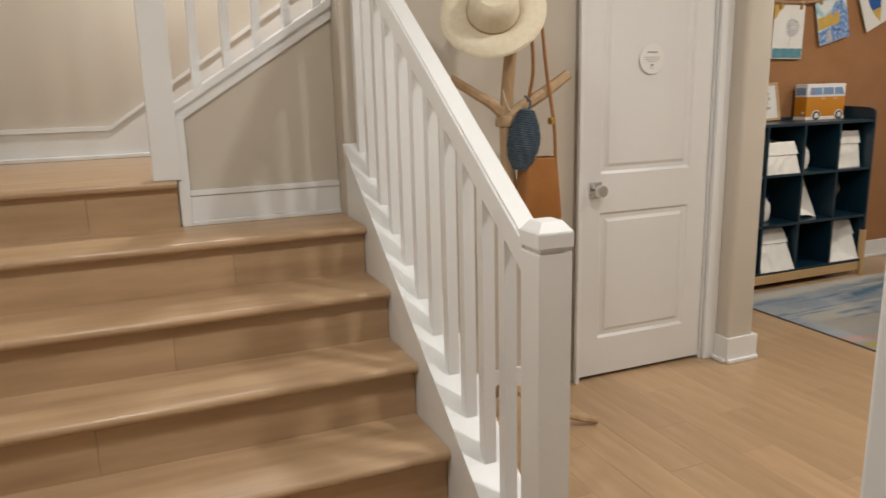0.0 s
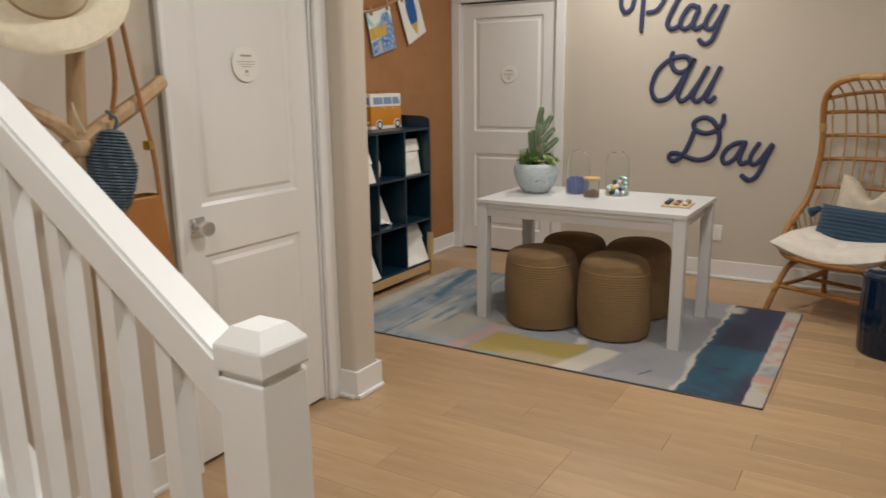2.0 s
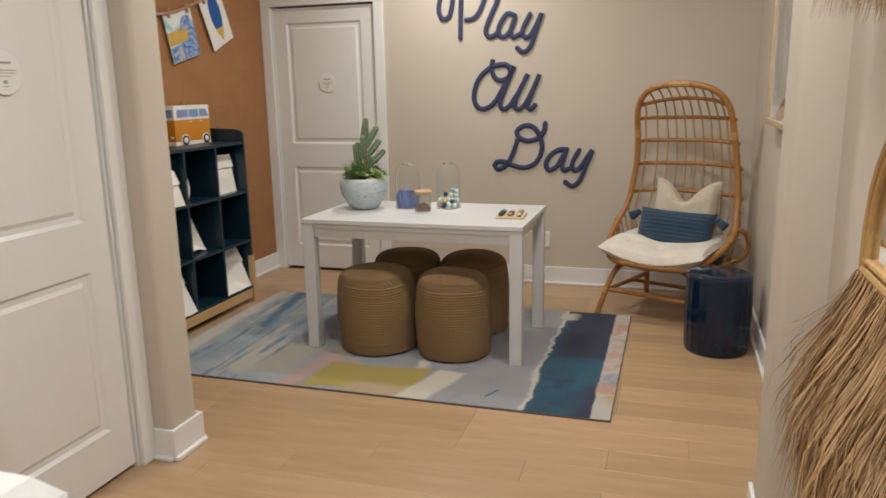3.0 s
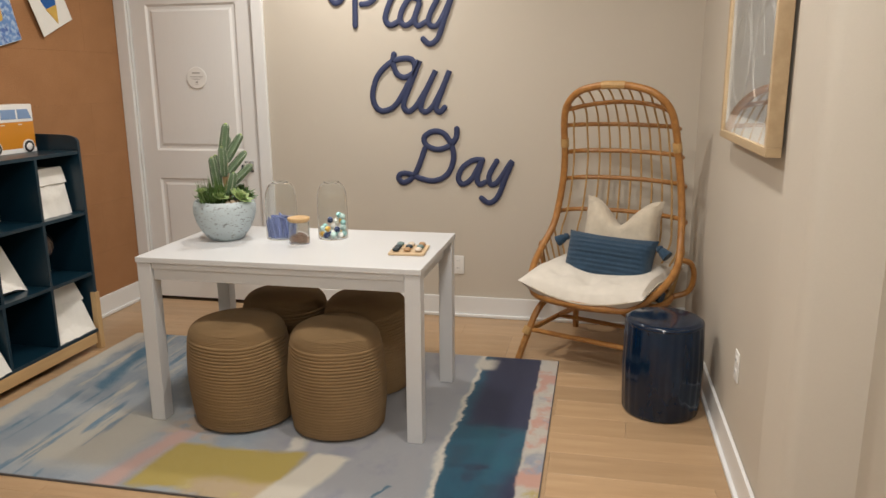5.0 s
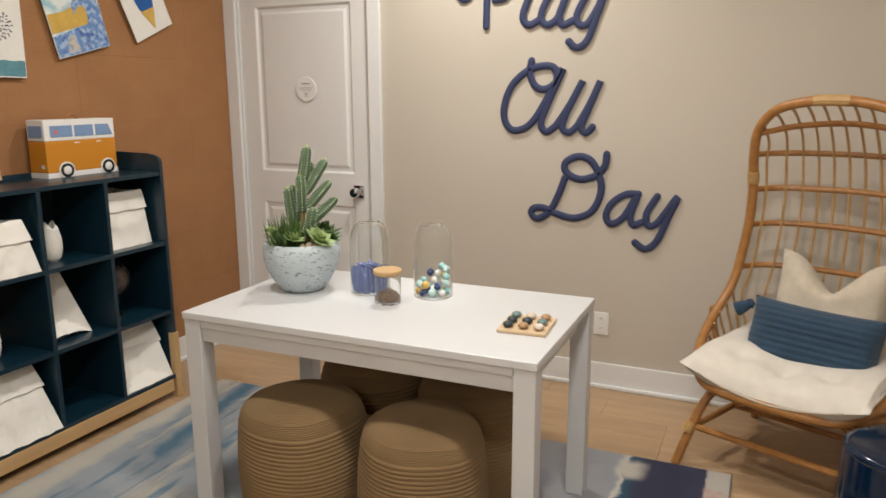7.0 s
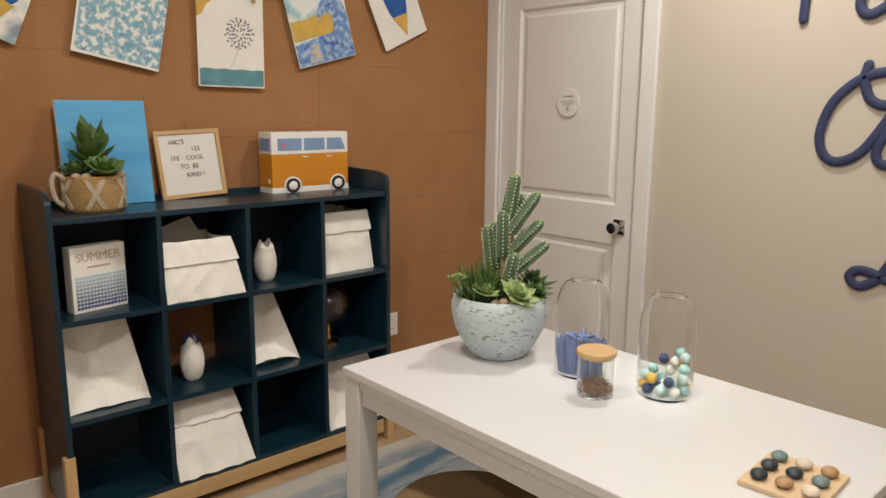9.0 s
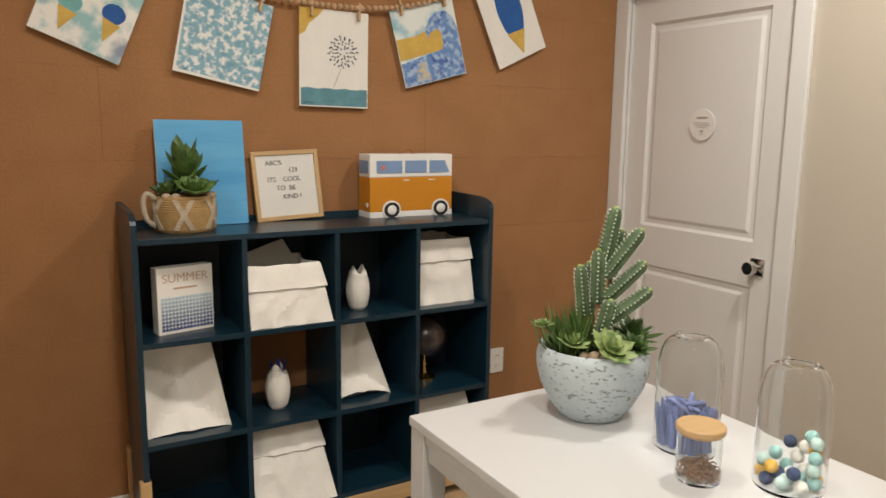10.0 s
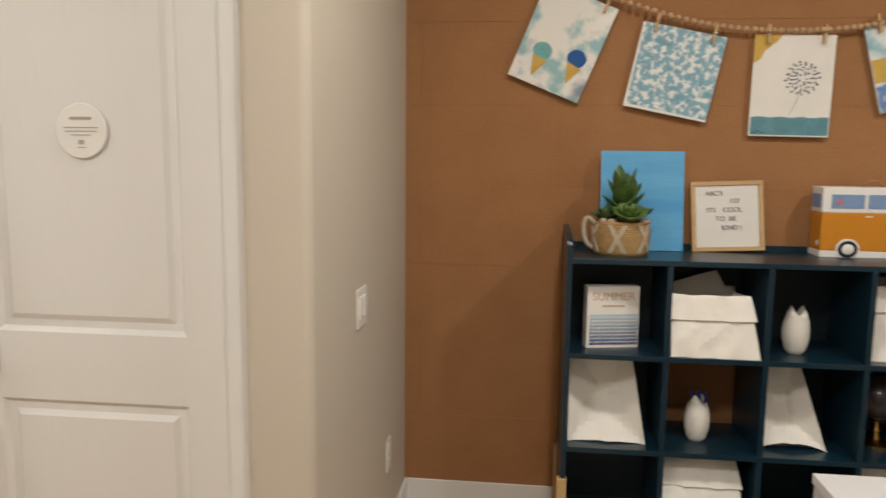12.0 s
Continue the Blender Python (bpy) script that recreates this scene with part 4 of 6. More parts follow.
hat = thing("sun_hat", pose(1.172, 2.415, 1.640, 54, -40, 0) @ Matrix.Diagonal((0.865, 0.865, 0.95, 1)), "wide-brimmed cream straw sun hat hanging on the stand", "hat")
prof = [(0.205, -0.012), (0.20, -0.006), (0.16, 0.004), (0.125, 0.004), (0.103, 0.0)]
part("brim", lathe(prof + [(0.103, 0.004), (0.125, 0.008), (0.16, 0.009), (0.20, 0.000), (0.207, -0.009), (0.205, -0.012)], 64, wobble=lambda a, z: 1.0 + 0.05 * math.cos(2 * a + 0.7)), STRAW, hat, "", True)
part("crown", lathe([(0.106, 0.002), (0.102, 0.03), (0.095, 0.075), (0.082, 0.105), (0.06, 0.118), (0.045, 0.106), (0.02, 0.098), (0.0, 0.096)], 40), STRAW, hat, "", True)
part("hat_band", lathe([(0.1065, 0.004), (0.1085, 0.006), (0.1062, 0.014), (0.105, 0.013)], 40), material("tan_cord", (0.50, 0.36, 0.20), 0.8), hat)

bag = thing("tote_bag", pose(1.368, 2.445, 0.885, 0, 0, 6), "tan leather bucket tote hanging by its strap", "handbag")
bm = bmesh.new()
rings = []
for z, w, d in ((0.0, 0.086, 0.046), (0.012, 0.092, 0.052), (0.13, 0.080, 0.048), (0.235, 0.071, 0.040), (0.24, 0.066, 0.035), (0.20, 0.066, 0.035)):
    rings.append([bm.verts.new((w * math.copysign(abs(math.cos(a)) ** 0.45, math.cos(a)), d * math.copysign(abs(math.sin(a)) ** 0.45, math.sin(a)), z)) for a in [2 * math.pi * k / 28 for k in range(28)]])
for r0, r1 in zip(rings, rings[1:]):
    for k in range(28):
        bm.faces.new((r0[k], r0[(k + 1) % 28], r1[(k + 1) % 28], r1[k]))
bm.faces.new(rings[0])
bm.faces.new(rings[-1])
part("bag_body", bm, LEATHER, bag, "", True)
for s, top in ((-1, (-0.045, 0.0, 0.78)), (1, (0.02, 0.02, 0.80))):
    bm = tube(spline([(s * 0.055, -0.036 * s, 0.18), (s * 0.052, -0.03 * s, 0.35), (s * 0.03, -0.01, 0.55), top], 5), 0.0062, 6)
    part("strap", bm, LEATHER, bag, "", True)
part("buckle", box(0.034, 0.052, -0.035, -0.012, 0.36, 0.385, 0.002), BRASS, bag)
net = thing("net_bag", pose(1.285, 2.432, 1.082, 0, 8, 0), "grey-blue knitted string bag on the branch", "bag")
prof = [(0.0, 0.0), (0.03, 0.004)]
for i in range(26):
    t = (i + 0.5) / 26
    r = 0.052 * math.sin(math.pi * (0.16 + 0.72 * t)) + 0.006
    prof += [(r - 0.003, 0.01 + 0.21 * t - 0.002), (r + 0.003, 0.01 + 0.21 * t + 0.001)]
prof += [(0.012, 0.225), (0.0, 0.226)]
bm = lathe(prof, 30, wobble=lambda a, z: 1 + 0.09 * math.sin(9 * a + 70 * z) + 0.10 * noise.noise(Vector((math.cos(a) * 2, math.sin(a) * 2, z * 30))))
part("knit_body", bm, NET, net, "", True)
part("drawstring", tube(spline([(0.0, 0, 0.215), (0.004, -0.01, 0.25), (-0.02, 0.0, 0.27)], 4), 0.004, 6), NET, net)


# ---- half-round mirrors with raffia fringe ----
def fringe_mirror(m, seed, glass_on=True):
    t = thing("fringe_mirror", m, "half-round rattan-framed mirror with a raffia fringe", "mirror", "fringe mirrors")
    R = 0.285
    rise = 0.06
    pts = [(R, 0.0)] + [(R * math.cos(a), rise + R * math.sin(a)) for a in [math.pi * k / 40 for k in range(41)]] + [(-R, 0.0)]
    part("mirror_glass", prism([(x * 0.985, z * 0.985) for x, z in pts], "y", 0.012, 0.018), MIRROR, t, "silver mirror glass")
    for off, r, mat in ((0.0, 0.011, RATTAN_L), (-0.024, 0.008, RATTAN_L)):
        ring = [(R + off, 0.024, 0.0)] + [((R + off) * math.cos(a), 0.024, rise + (R + off) * math.sin(a)) for a in [math.pi * k / 40 for k in range(41)]] + [(-R - off, 0.024, 0.0)]
        part("frame_arch", tube(ring, r, 8), mat, t, "", True)
    for z, r in ((0.0, 0.011), (0.022, 0.008)):
        part("frame_base", tube([(-R, 0.024, z), (R, 0.024, z)], r, 8), RATTAN_L, t, "", True)
    part("backing", prism([(x, z) for x, z in pts], "y", 0.0, 0.011), PINE, t)
    rg = random.Random(seed)
    bm = bmesh.new()
    for n in range(3600):
        x = rg.uniform(-R, R)
        lay = rg.random()
        ln = 0.51 * (rg.uniform(0.45, 1.0) if rg.random() < 0.5 else rg.uniform(0.85, 1.08)) * (1.0 - 0.12 * (x / R) ** 2)
        side = math.copysign(abs(x / R) ** 2.2, x) * 0.19 + rg.gauss(0, 0.035 + 0.03 * lay)
        out = 0.020 + 0.085 * lay * lay + rg.gauss(0, 0.014)
        w = rg.uniform(0.0008, 0.0027)
        p0 = Vector((x, 0.02 + 0.02 * lay, 0.0))
        p1 = p0 + Vector((side * 0.17, out * 0.45, -ln * 0.36))
        p2 = p0 + Vector((side * 0.50, max(0.0, out), -ln * 0.72))
        p3 = p0 + Vector((side * 0.95 + rg.gauss(0, 0.012), max(0.0, out * 1.1 + rg.gauss(0, 0.012)), -ln))
        tw = Vector((math.cos(rg.uniform(0, 3.1)), 0.5, 0)) * w
        vs = []
        for p, k in ((p0, 1.0), (p1, 1.0), (p2, 0.8), (p3, 0.15)):
            vs.append((bm.verts.new(p + tw * k), bm.verts.new(p - tw * k)))
        for a, b in zip(vs, vs[1:]):
            bm.faces.new((a[0], a[1], b[1], b[0]))
    tagged(part("raffia_fringe", bm, RAFFIA, t, "loose strands of dry raffia"), kind="stuff")
    return t


fringe_mirror(pose(1.835, HALLR + 0.001, 1.022), 3)
fringe_mirror(pose(1.835, HALLR + 0.001, 2.06), 4)

# ---- framed picture ----
pic = thing("framed_picture", pose(4.020, RIGHT + 0.012, 1.215), "light wood framed line drawing of a bicycle on grey", "picture")
PWD, PHT = 0.865, 0.80
FR = wood("ash_frame", (0.50, 0.37, 0.22), (0.42, 0.30, 0.17), "x", 0.5)
for a, b, c, d in ((-PWD / 2, PWD / 2, 0, 0.028), (-PWD / 2, PWD / 2, PHT - 0.028, PHT), (-PWD / 2, -PWD / 2 + 0.028, 0.028, PHT - 0.028), (PWD / 2 - 0.028, PWD / 2, 0.028, PHT - 0.028)):
    part("frame_bar", box(a, b, 0.0, 0.045, c, d, 0.002), FR, pic)
part("mat_board", box(-PWD / 2 + 0.026, PWD / 2 - 0.026, 0.020, 0.028, 0.026, PHT - 0.026), material("off_white_mat", (0.64, 0.62, 0.58), 0.8), pic, "white picture mat")
part("print", box(-PWD / 2 + 0.10, PWD / 2 - 0.10, 0.0285, 0.0295, 0.095, PHT - 0.095), material("grey_print_ground", (0.16, 0.165, 0.17), 0.6, 0, 0.08, 4), pic, "grey print")
bm = bmesh.new()
for cx in (-0.235, 0.150):
    for r in (0.165, 0.155):
        add_tube(bm, [(cx + r * math.cos(a), 0.0312, 0.30 + r * math.sin(a)) for a in [2 * math.pi * k / 36 for k in range(37)]], 0.0014, 5)
for a, b in (((-0.235, 0.30), (-0.15, 0.50)), ((-0.15, 0.50), (0.055, 0.50)), ((-0.15, 0.50), (-0.06, 0.29)), ((-0.06, 0.29), (0.055, 0.50)), ((-0.235, 0.30), (-0.06, 0.29)), ((0.150, 0.30), (0.055, 0.55)), ((0.055, 0.55), (0.11, 0.58)), ((-0.15, 0.50), (-0.165, 0.55)), ((-0.21, 0.55), (-0.12, 0.555))):
    add_tube(bm, [(a[0], 0.0312, a[1]), (b[0], 0.0312, b[1])], 0.0017, 5)
part("bicycle_drawing", bm, material("pale_line", (0.42, 0.41, 0.39), 0.7), pic, "pale line drawing of a bicycle")
part("glazing", box(-PWD / 2 + 0.027, PWD / 2 - 0.027, 0.0355, 0.0375, 0.027, PHT - 0.027), GLASS, pic, "clear picture glass").visible_shadow = False
part("backing", box(-PWD / 2 + 0.06, PWD / 2 - 0.06, -0.012, 0.0, 0.0, PHT - 0.02), FR, pic)


# ---- outlets and switches ----
def outlet(m, rocker=False):
    t = thing("light_switch" if rocker else "wall_outlet", m, "white double rocker light switch plate" if rocker else "white wall outlet with two sockets", "switch" if rocker else "outlet", "" if rocker else "wall outlets")
    w = 0.058 if rocker else 0.036
    part("plate", box(-w, w, -0.006, 0, -0.058, 0.058, 0.004), PLASTIC, t)
    if rocker:
        for x in (-0.024, 0.024):
            bm = prism([(-0.010, -0.030), (-0.006, -0.030), (-0.006, 0.032), (-0.012, 0.032)], "x", x - 0.014, x + 0.014)
            part("rocker", bm, PLASTIC, t)
    else:
        for z in (-0.024, 0.024):
            bm = moved(lathe([(0.0, 0), (0.016, 0), (0.016, 0.0025), (0.0, 0.0025)], 20), pose(0, -0.006, z, 90, 0, 0))
            s = part("socket", bm, PLASTIC, t)
            for x in (-0.006, 0.006):
                part("slot", box(x - 0.001, x + 0.001, -0.0092, -0.0084, z - 0.002, z + 0.006), BLACK, s)
    return t


outlet(pose(BACK, 1.757, 0.33, 0, 0, -90))
outlet(pose(4.0, RIGHT, 0.40, 0, 0, 180))
outlet(pose(4.965, CORKY - 0.004, 0.39))
outlet(pose(ROOMX, 3.60, 0.38, 0, 0, 90))
outlet(pose(ROOMX, 3.19, 1.0, 0, 0, 90), True)


# ---- things on the cubby shelf ----
def paper_bag(z, bottom, top, h, front, depth, seed, cuff=0.0, flap=0.0, star=None, arch=0.0, label="stiff white paper storage bag with a folded cuff"):
    """A stiff paper bag on a shelf: bottom and top give its x extents, front the y of its foot and of its rim.
    star = (across, up, dent) presses its face in along four creases; arch lifts the middle of its foot."""
    x0, y0 = (bottom[0] + bottom[1]) / 2, front[0]
    t = thing("storage_bag", pose(x0, y0, z), label, "storage bag", "paper bags on the shelf")
    rg = random.Random(seed)
    ph = rg.uniform(0, 50)
    NF, NS, NB = 16, 6, 8

    def ring(bm, v, grow=0.0, fold=1.0):
        xl = (bottom[0] + (top[0] - bottom[0]) * v) - x0 - grow
        xr = (bottom[1] + (top[1] - bottom[1]) * v) - x0 + grow
        yf = (front[1] - front[0]) * v - grow
        yb = depth + 0.35 * (front[1] - front[0]) * v + grow
        spots = [(-1 + 2 * k / NF, "f", k / NF) for k in range(NF)] + [(1, "r", k / NS) for k in range(NS)]
        spots += [(1 - 2 * k / NB, "b", k / NB) for k in range(NB)] + [(-1, "l", 1 - k / NS) for k in range(NS)]
        out = []
        for u, kind, w in spots:
            x = (xl + xr) / 2 + u * (xr - xl) / 2
            zz = h * v
            if kind == "f":
                y = yf
                c1 = abs(noise.noise(Vector((u * 1.7 + ph, v * 2.2, 1)))) - 0.22
                c2 = noise.noise(Vector((u * 4.0 + ph, v * 5.0, 7)))
                edge = min(1.0, 5 * (1 - abs(u)))
                y += (0.024 * c1 + 0.005 * c2) * edge * fold * (0.35 if star else 1.0)
                if star:
                    drop = abs(v - star[1]) / (1.25 - star[1] if v > star[1] else star[1] + 0.02)
                    q = max(0.0, 1 - max(abs(u - star[0]) / 1.0, drop))
                    y += star[2] * q - 0.010 * max(0.0, 1 - abs(u - star[0]) * 5) * (v < star[1] * 0.95)
                zz += arch * (1 - u * u) * (1 - v) ** 2
            elif kind == "b":
                y = yb
                zz += flap * v * min(1.0, max(0.0, 0.55 + 0.6 * u)) if u < 0.45 else flap * v * max(0.0, 1 - (u - 0.45) / 0.25)
            else:
                y = yf + (yb - yf) * w
                pinch = 0.014 * math.sin(math.pi * w) * (0.3 + v) * fold
                x += -pinch if kind == "r" else pinch
                zz -= 0.006 * math.sin(math.pi * w) * v
            zz += 0.0035 * noise.noise(Vector((u * 2.3 + ph, y * 9, 4))) * v
            out.append(bm.verts.new((x, y, max(zz, 0.0))))
        return out

    def skin(bm, rings):
        n = len(rings[0])
        for p, q in zip(rings, rings[1:]):
            for k in range(n):
                bm.faces.new((p[k], p[(k + 1) % n], q[(k + 1) % n], q[k]))

    bm = bmesh.new()
    rows = 15
    rings = [ring(bm, i / rows) for i in range(rows + 1)]
    skin(bm, rings)
    bm.faces.new(rings[0][::-1])
    body = part("bag_body", bm, PAPERW, t, "", True)
    body.data.set_sharp_from_angle(angle=radians(11 if star else 20))
    bm = bmesh.new()
    inner = [ring(bm, v, g) for v, g in ((1.0, 0.0004), (1.006, -0.002), (0.995, -0.004), (0.8, -0.004), (0.5, -0.004), (0.15, -0.004))]
    skin(bm, inner)
    bm.faces.new(inner[-1])
    part("bag_lining", bm, PAPERW, t, "", True)
    if cuff:
        bm = bmesh.new()
        skin(bm, [ring(bm, 1 - cuff, 0.0045), ring(bm, 1 - cuff * 0.97, 0.0085), ring(bm, 1 - cuff * 0.55, 0.0062), ring(bm, 1 - cuff * 0.2, 0.0045), ring(bm, 0.996, 0.0036), ring(bm, 1.012, 0.001), ring(bm, 1.004, -0.004), ring(bm, 0.96, -0.006)])
        part("folded_cuff", bm, PAPERW, t, "", True)
    return t


SLUMP = "stiff white paper storage bag pushed in along its creases"
paper_bag(Z2, (3.744, 4.034), (3.743, 3.998), 0.205, (3.622, 3.662), 0.225, 1, 0.40, 0.070)
paper_bag(Z2, (4.380, 4.650), (4.380, 4.632), 0.245, (3.672, 3.700), 0.19, 2, 0.34, 0.012)
paper_bag(Z3, (3.412, 3.680), (3.416, 3.636), 0.285, (3.668, 3.735), 0.16, 3, 0.0, 0.0, (0.05, 0.42, 0.125), 0.006, SLUMP)
paper_bag(Z3, (4.062, 4.290), (4.070, 4.212), 0.275, (3.690, 3.755), 0.14, 4, 0.0, 0.0, (0.0, 0.28, 0.100), 0.024, SLUMP)
paper_bag(ZB, (3.742, 4.036), (3.742, 3.992), 0.272, (3.606, 3.700), 0.21, 5, 0.34, 0.018)
paper_bag(ZB, (4.384, 4.660), (4.384, 4.625), 0.270, (3.620, 3.700), 0.20, 6, 0.36, 0.0, (0.0, 0.26, 0.075))

book = thing("book", pose(3.553, 3.735, Z2 + 0.0, 0, 0, 12), "white hardback with SUMMER title and blue wave rows", "book")
part("cover", box(-0.093, 0.093, -0.024, 0.024, 0, 0.218, 0.002), PAPERW, book)


def glyphs(name, bm, mat, parent, label):
    """One part for each separate letter of a line of text."""
    left = set(bm.verts)
    while left:
        todo, seen = [next(iter(sorted(left, key=lambda v: v.index)))], set()
        while todo:
            v = todo.pop()
            if v not in seen:
                seen.add(v)
                todo += [e.other_vert(v) for e in v.link_edges]
        left -= seen
        one, made = bmesh.new(), {}
        for v in sorted(seen, key=lambda v: v.index):
            made[v] = one.verts.new(v.co)
        for f in bm.faces:
            if f.verts[0] in seen:
                one.faces.new([made[v] for v in f.verts])
        part(name, one, mat, parent, label)


line_of_text = moved(text_bm("SUMMER", 0.040), pose(0.0, -0.0252, 0.182))
line_of_text.verts.index_update()
glyphs("letter", line_of_text, material("copper_print", (0.70, 0.52, 0.40), 0.6), book, "copper lettering")
for i in range(9):
    u = i / 8
    m = material("wave_print", tuple(a + (b - a) * u for a, b in zip((0.50, 0.66, 0.76), (0.02, 0.06, 0.24))), 0.6)
    bm = bmesh.new()
    z0 = 0.112 - 0.0125 * i
    for k in range(15):
        x = -0.083 + 0.0115 * k
        add_prism(bm, [(x, z0 - 0.001), (x + 0.0098, z0 - 0.001), (x + 0.0108, z0 + 0.0055), (x + 0.007, z0 + 0.0098), (x + 0.002, z0 + 0.0075)], "y", -0.0252, -0.0238)
    tagged(part("wave_print", bm, m, book), kind="stuff")
part("subtitle", box(-0.04, 0.04, -0.0249, -0.0238, 0.146, 0.152), material("pale_copper_print", (0.62, 0.42, 0.30), 0.6), book)


def fish_vase(m, label):
    v = thing("vase", m, label, "vase", "small white vases")
    prof = [(0.0, 0.0), (0.026, 0.0), (0.030, 0.006)]
    for i in range(30):
        t = (i + 0.5) / 30
        r = 0.028 + 0.016 * math.sin(math.pi * (0.12 + 0.80 * t))
        prof += [(r - 0.0006, 0.008 + 0.128 * t), (r + 0.0006, 0.010 + 0.128 * t)]
    prof += [(0.026, 0.142), (0.021, 0.150), (0.019, 0.148), (0.024, 0.135), (0.030, 0.08), (0.0, 0.02)]
    bm = lathe(prof, 36, wobble=lambda a, z: 1 + 0.008 * math.sin(18 * a + (9 if int(z * 240) % 2 else 0)))
    for vert in bm.verts:
        if vert.co.z > 0.125:
            a = math.atan2(vert.co.y, vert.co.x)
            vert.co.z += 0.016 * math.cos(2 * a + 0.5) * (vert.co.z - 0.125) / 0.025
    part("body", bm, material("white_bisque", (0.80, 0.77, 0.71), 0.6, 0, 0.03, 20, 0.3, 260), v, "", True)
    bm = bmesh.new()
    add_prism(bm, [(0.036, 0.075), (0.052, 0.088), (0.048, 0.098), (0.054, 0.108), (0.036, 0.112)], "y", -0.004, 0.004)
    part("fin", bm, material("white_bisque_fin", (0.80, 0.77, 0.71), 0.6), v)
    return v


fish_vase(pose(4.180, 3.745, Z2, 0, 0, 20), "white textured fish-shaped ceramic vase")
fish_vase(pose(3.868, 3.75, Z3, 0, 0, 70), "white fish-shaped ceramic vase holding blue pens")
BLUEP = material("cobalt_plastic", (0.015, 0.03, 0.22), 0.35)
for i, (dx, dy) in enumerate(((0.0, 0.0), (0.012, 0.006), (-0.010, 0.006), (0.004, -0.010))):
    pen = thing("pen", pose(3.868 + dx * 0.6, 3.75 + dy * 0.6, Z3 + 0.03, 6 * dy * 100, 700 * dx, 0), "blue pen standing in a white vase", "pen", "pens in the vase")
    part("barrel", lathe([(0.0, 0.0), (0.0045, 0.002), (0.0045, 0.13), (0.003, 0.148), (0.0, 0.150)], 12), BLUEP, pen, "", True)

globe = thing("globe", pose(4.486, 3.785, Z3, 0, 0, -30), "small dark globe on a brass stand", "globe")
GM = material("dark_globe_print", (0.20, 0.14, 0.09), 0.22, 0, 0.3, 13, 0, 60, (0.014, 0.020, 0.055))
part("sphere", moved(add_ball(bmesh.new(), (0, 0, 0), 0.084, 32, 20), pose(0, 0, 0.172, 0, 23, 0)), GM, globe, "dark printed map sphere", True)
part("base", lathe([(0.0, 0.0), (0.048, 0.0), (0.048, 0.009), (0.036, 0.016), (0.016, 0.024), (0.009, 0.05), (0.014, 0.056), (0.010, 0.064), (0.008, 0.086), (0.0, 0.087)], 28), BRASS, globe, "polished brass base", True)
part("meridian", tube([(0.0895 * math.sin(a), 0, 0.172 - 0.0895 * math.cos(a)) for a in [math.pi * k / 20 for k in range(-1, 21)]], 0.0022, 8), BLACK, globe, "thin dark meridian arm", True)

TOPZ = ZT
# leaning blue canvas
canvas = thing("canvas_painting", pose(3.664, 3.862, TOPZ + 0.002, -8, 0, 0), "unframed blue brushed canvas leaning on the wall", "painting")
part("stretcher", box(-0.148, 0.148, 0.0012, 0.018, 0, 0.362, 0.002), PAPERW, canvas)
part("paint_layer", box(-0.148, 0.148, 0, 0.001, 0, 0.362), material("blue_brushed_paint", (0.15, 0.47, 0.74), 0.55, 0, 0.04, 3.0, 0.08, 40, (0.045, 0.29, 0.61), (0.35, 1, 3)), canvas)

board = thing("letter_board", pose(3.977, 3.886, TOPZ + 0.004, -9, -2.5, 0), "wood-framed white letter board with grey letters", "letter board")
part("felt_board", box(-0.122, 0.122, 0.003, 0.012, 0.008, 0.247), PLASTIC, board)
for i in range(25):
    z = 0.019 + i * 0.0089
    part("groove_slat", box(-0.113, 0.113, 0.0005, 0.003, z, z + 0.0062), PLASTIC, board)
for a, b, c, d in ((-0.126, 0.126, 0, 0.015), (-0.126, 0.126, 0.239, 0.254), (-0.126, -0.111, 0.015, 0.239), (0.111, 0.126, 0.015, 0.239)):
    part("frame_bar", box(a, b, -0.006, 0.014, c, d, 0.0015), PINE, board)
LETTERG = material("grey_letter_plastic", (0.27, 0.255, 0.25), 0.7)
for words, x, z in (("ABC'S", -0.045, 0.210), ("123", 0.026, 0.182), ("ITS    COOL", -0.010, 0.149), ("TO  BE", -0.006, 0.117), ("KIND !", 0.014, 0.085)):
    line_of_text = moved(text_bm(words, 0.024, 0.001), pose(x, -0.0008, z))
    line_of_text.verts.index_update()
    glyphs("letter", line_of_text, LETTERG, board, "grey plastic letter")
part("hanger", tube([(0.012 * math.cos(a), 0.004, 0.258 + 0.010 * math.sin(a)) for a in [2 * math.pi * k / 14 for k in range(15)]], 0.0016, 5), CHROME, board)

# toy bus case
bus = thing("toy_bus_case", pose(4.446, 3.872, TOPZ, 0, 0, 0) @ Matrix.Diagonal((1.13, 1.0, 1.03, 1)), "orange and white card case shaped like a camper bus", "toy case")
OR = material("orange_printed_card", (0.62, 0.245, 0.018), 0.35, 0, 0.03, 6, 0)
WC = material("white_printed_card", (0.82, 0.81, 0.79), 0.35, 0, 0.02, 6, 0)
SKYB = material("blue_window_print", (0.22, 0.34, 0.56), 0.35, 0, 0.05, 10, 0)
TYRE = material("black_print", (0.02, 0.02, 0.022), 0.4)
part("body", box(-0.160, 0.160, -0.052, 0.052, 0.022, 0.150, 0.003), OR, bus)
part("roof", box(-0.160, 0.160, -0.052, 0.052, 0.1502, 0.236, 0.004), WC, bus)
part("skirt", box(-0.161, 0.161, -0.053, 0.053, 0.0, 0.0218, 0.002), WC, bus)
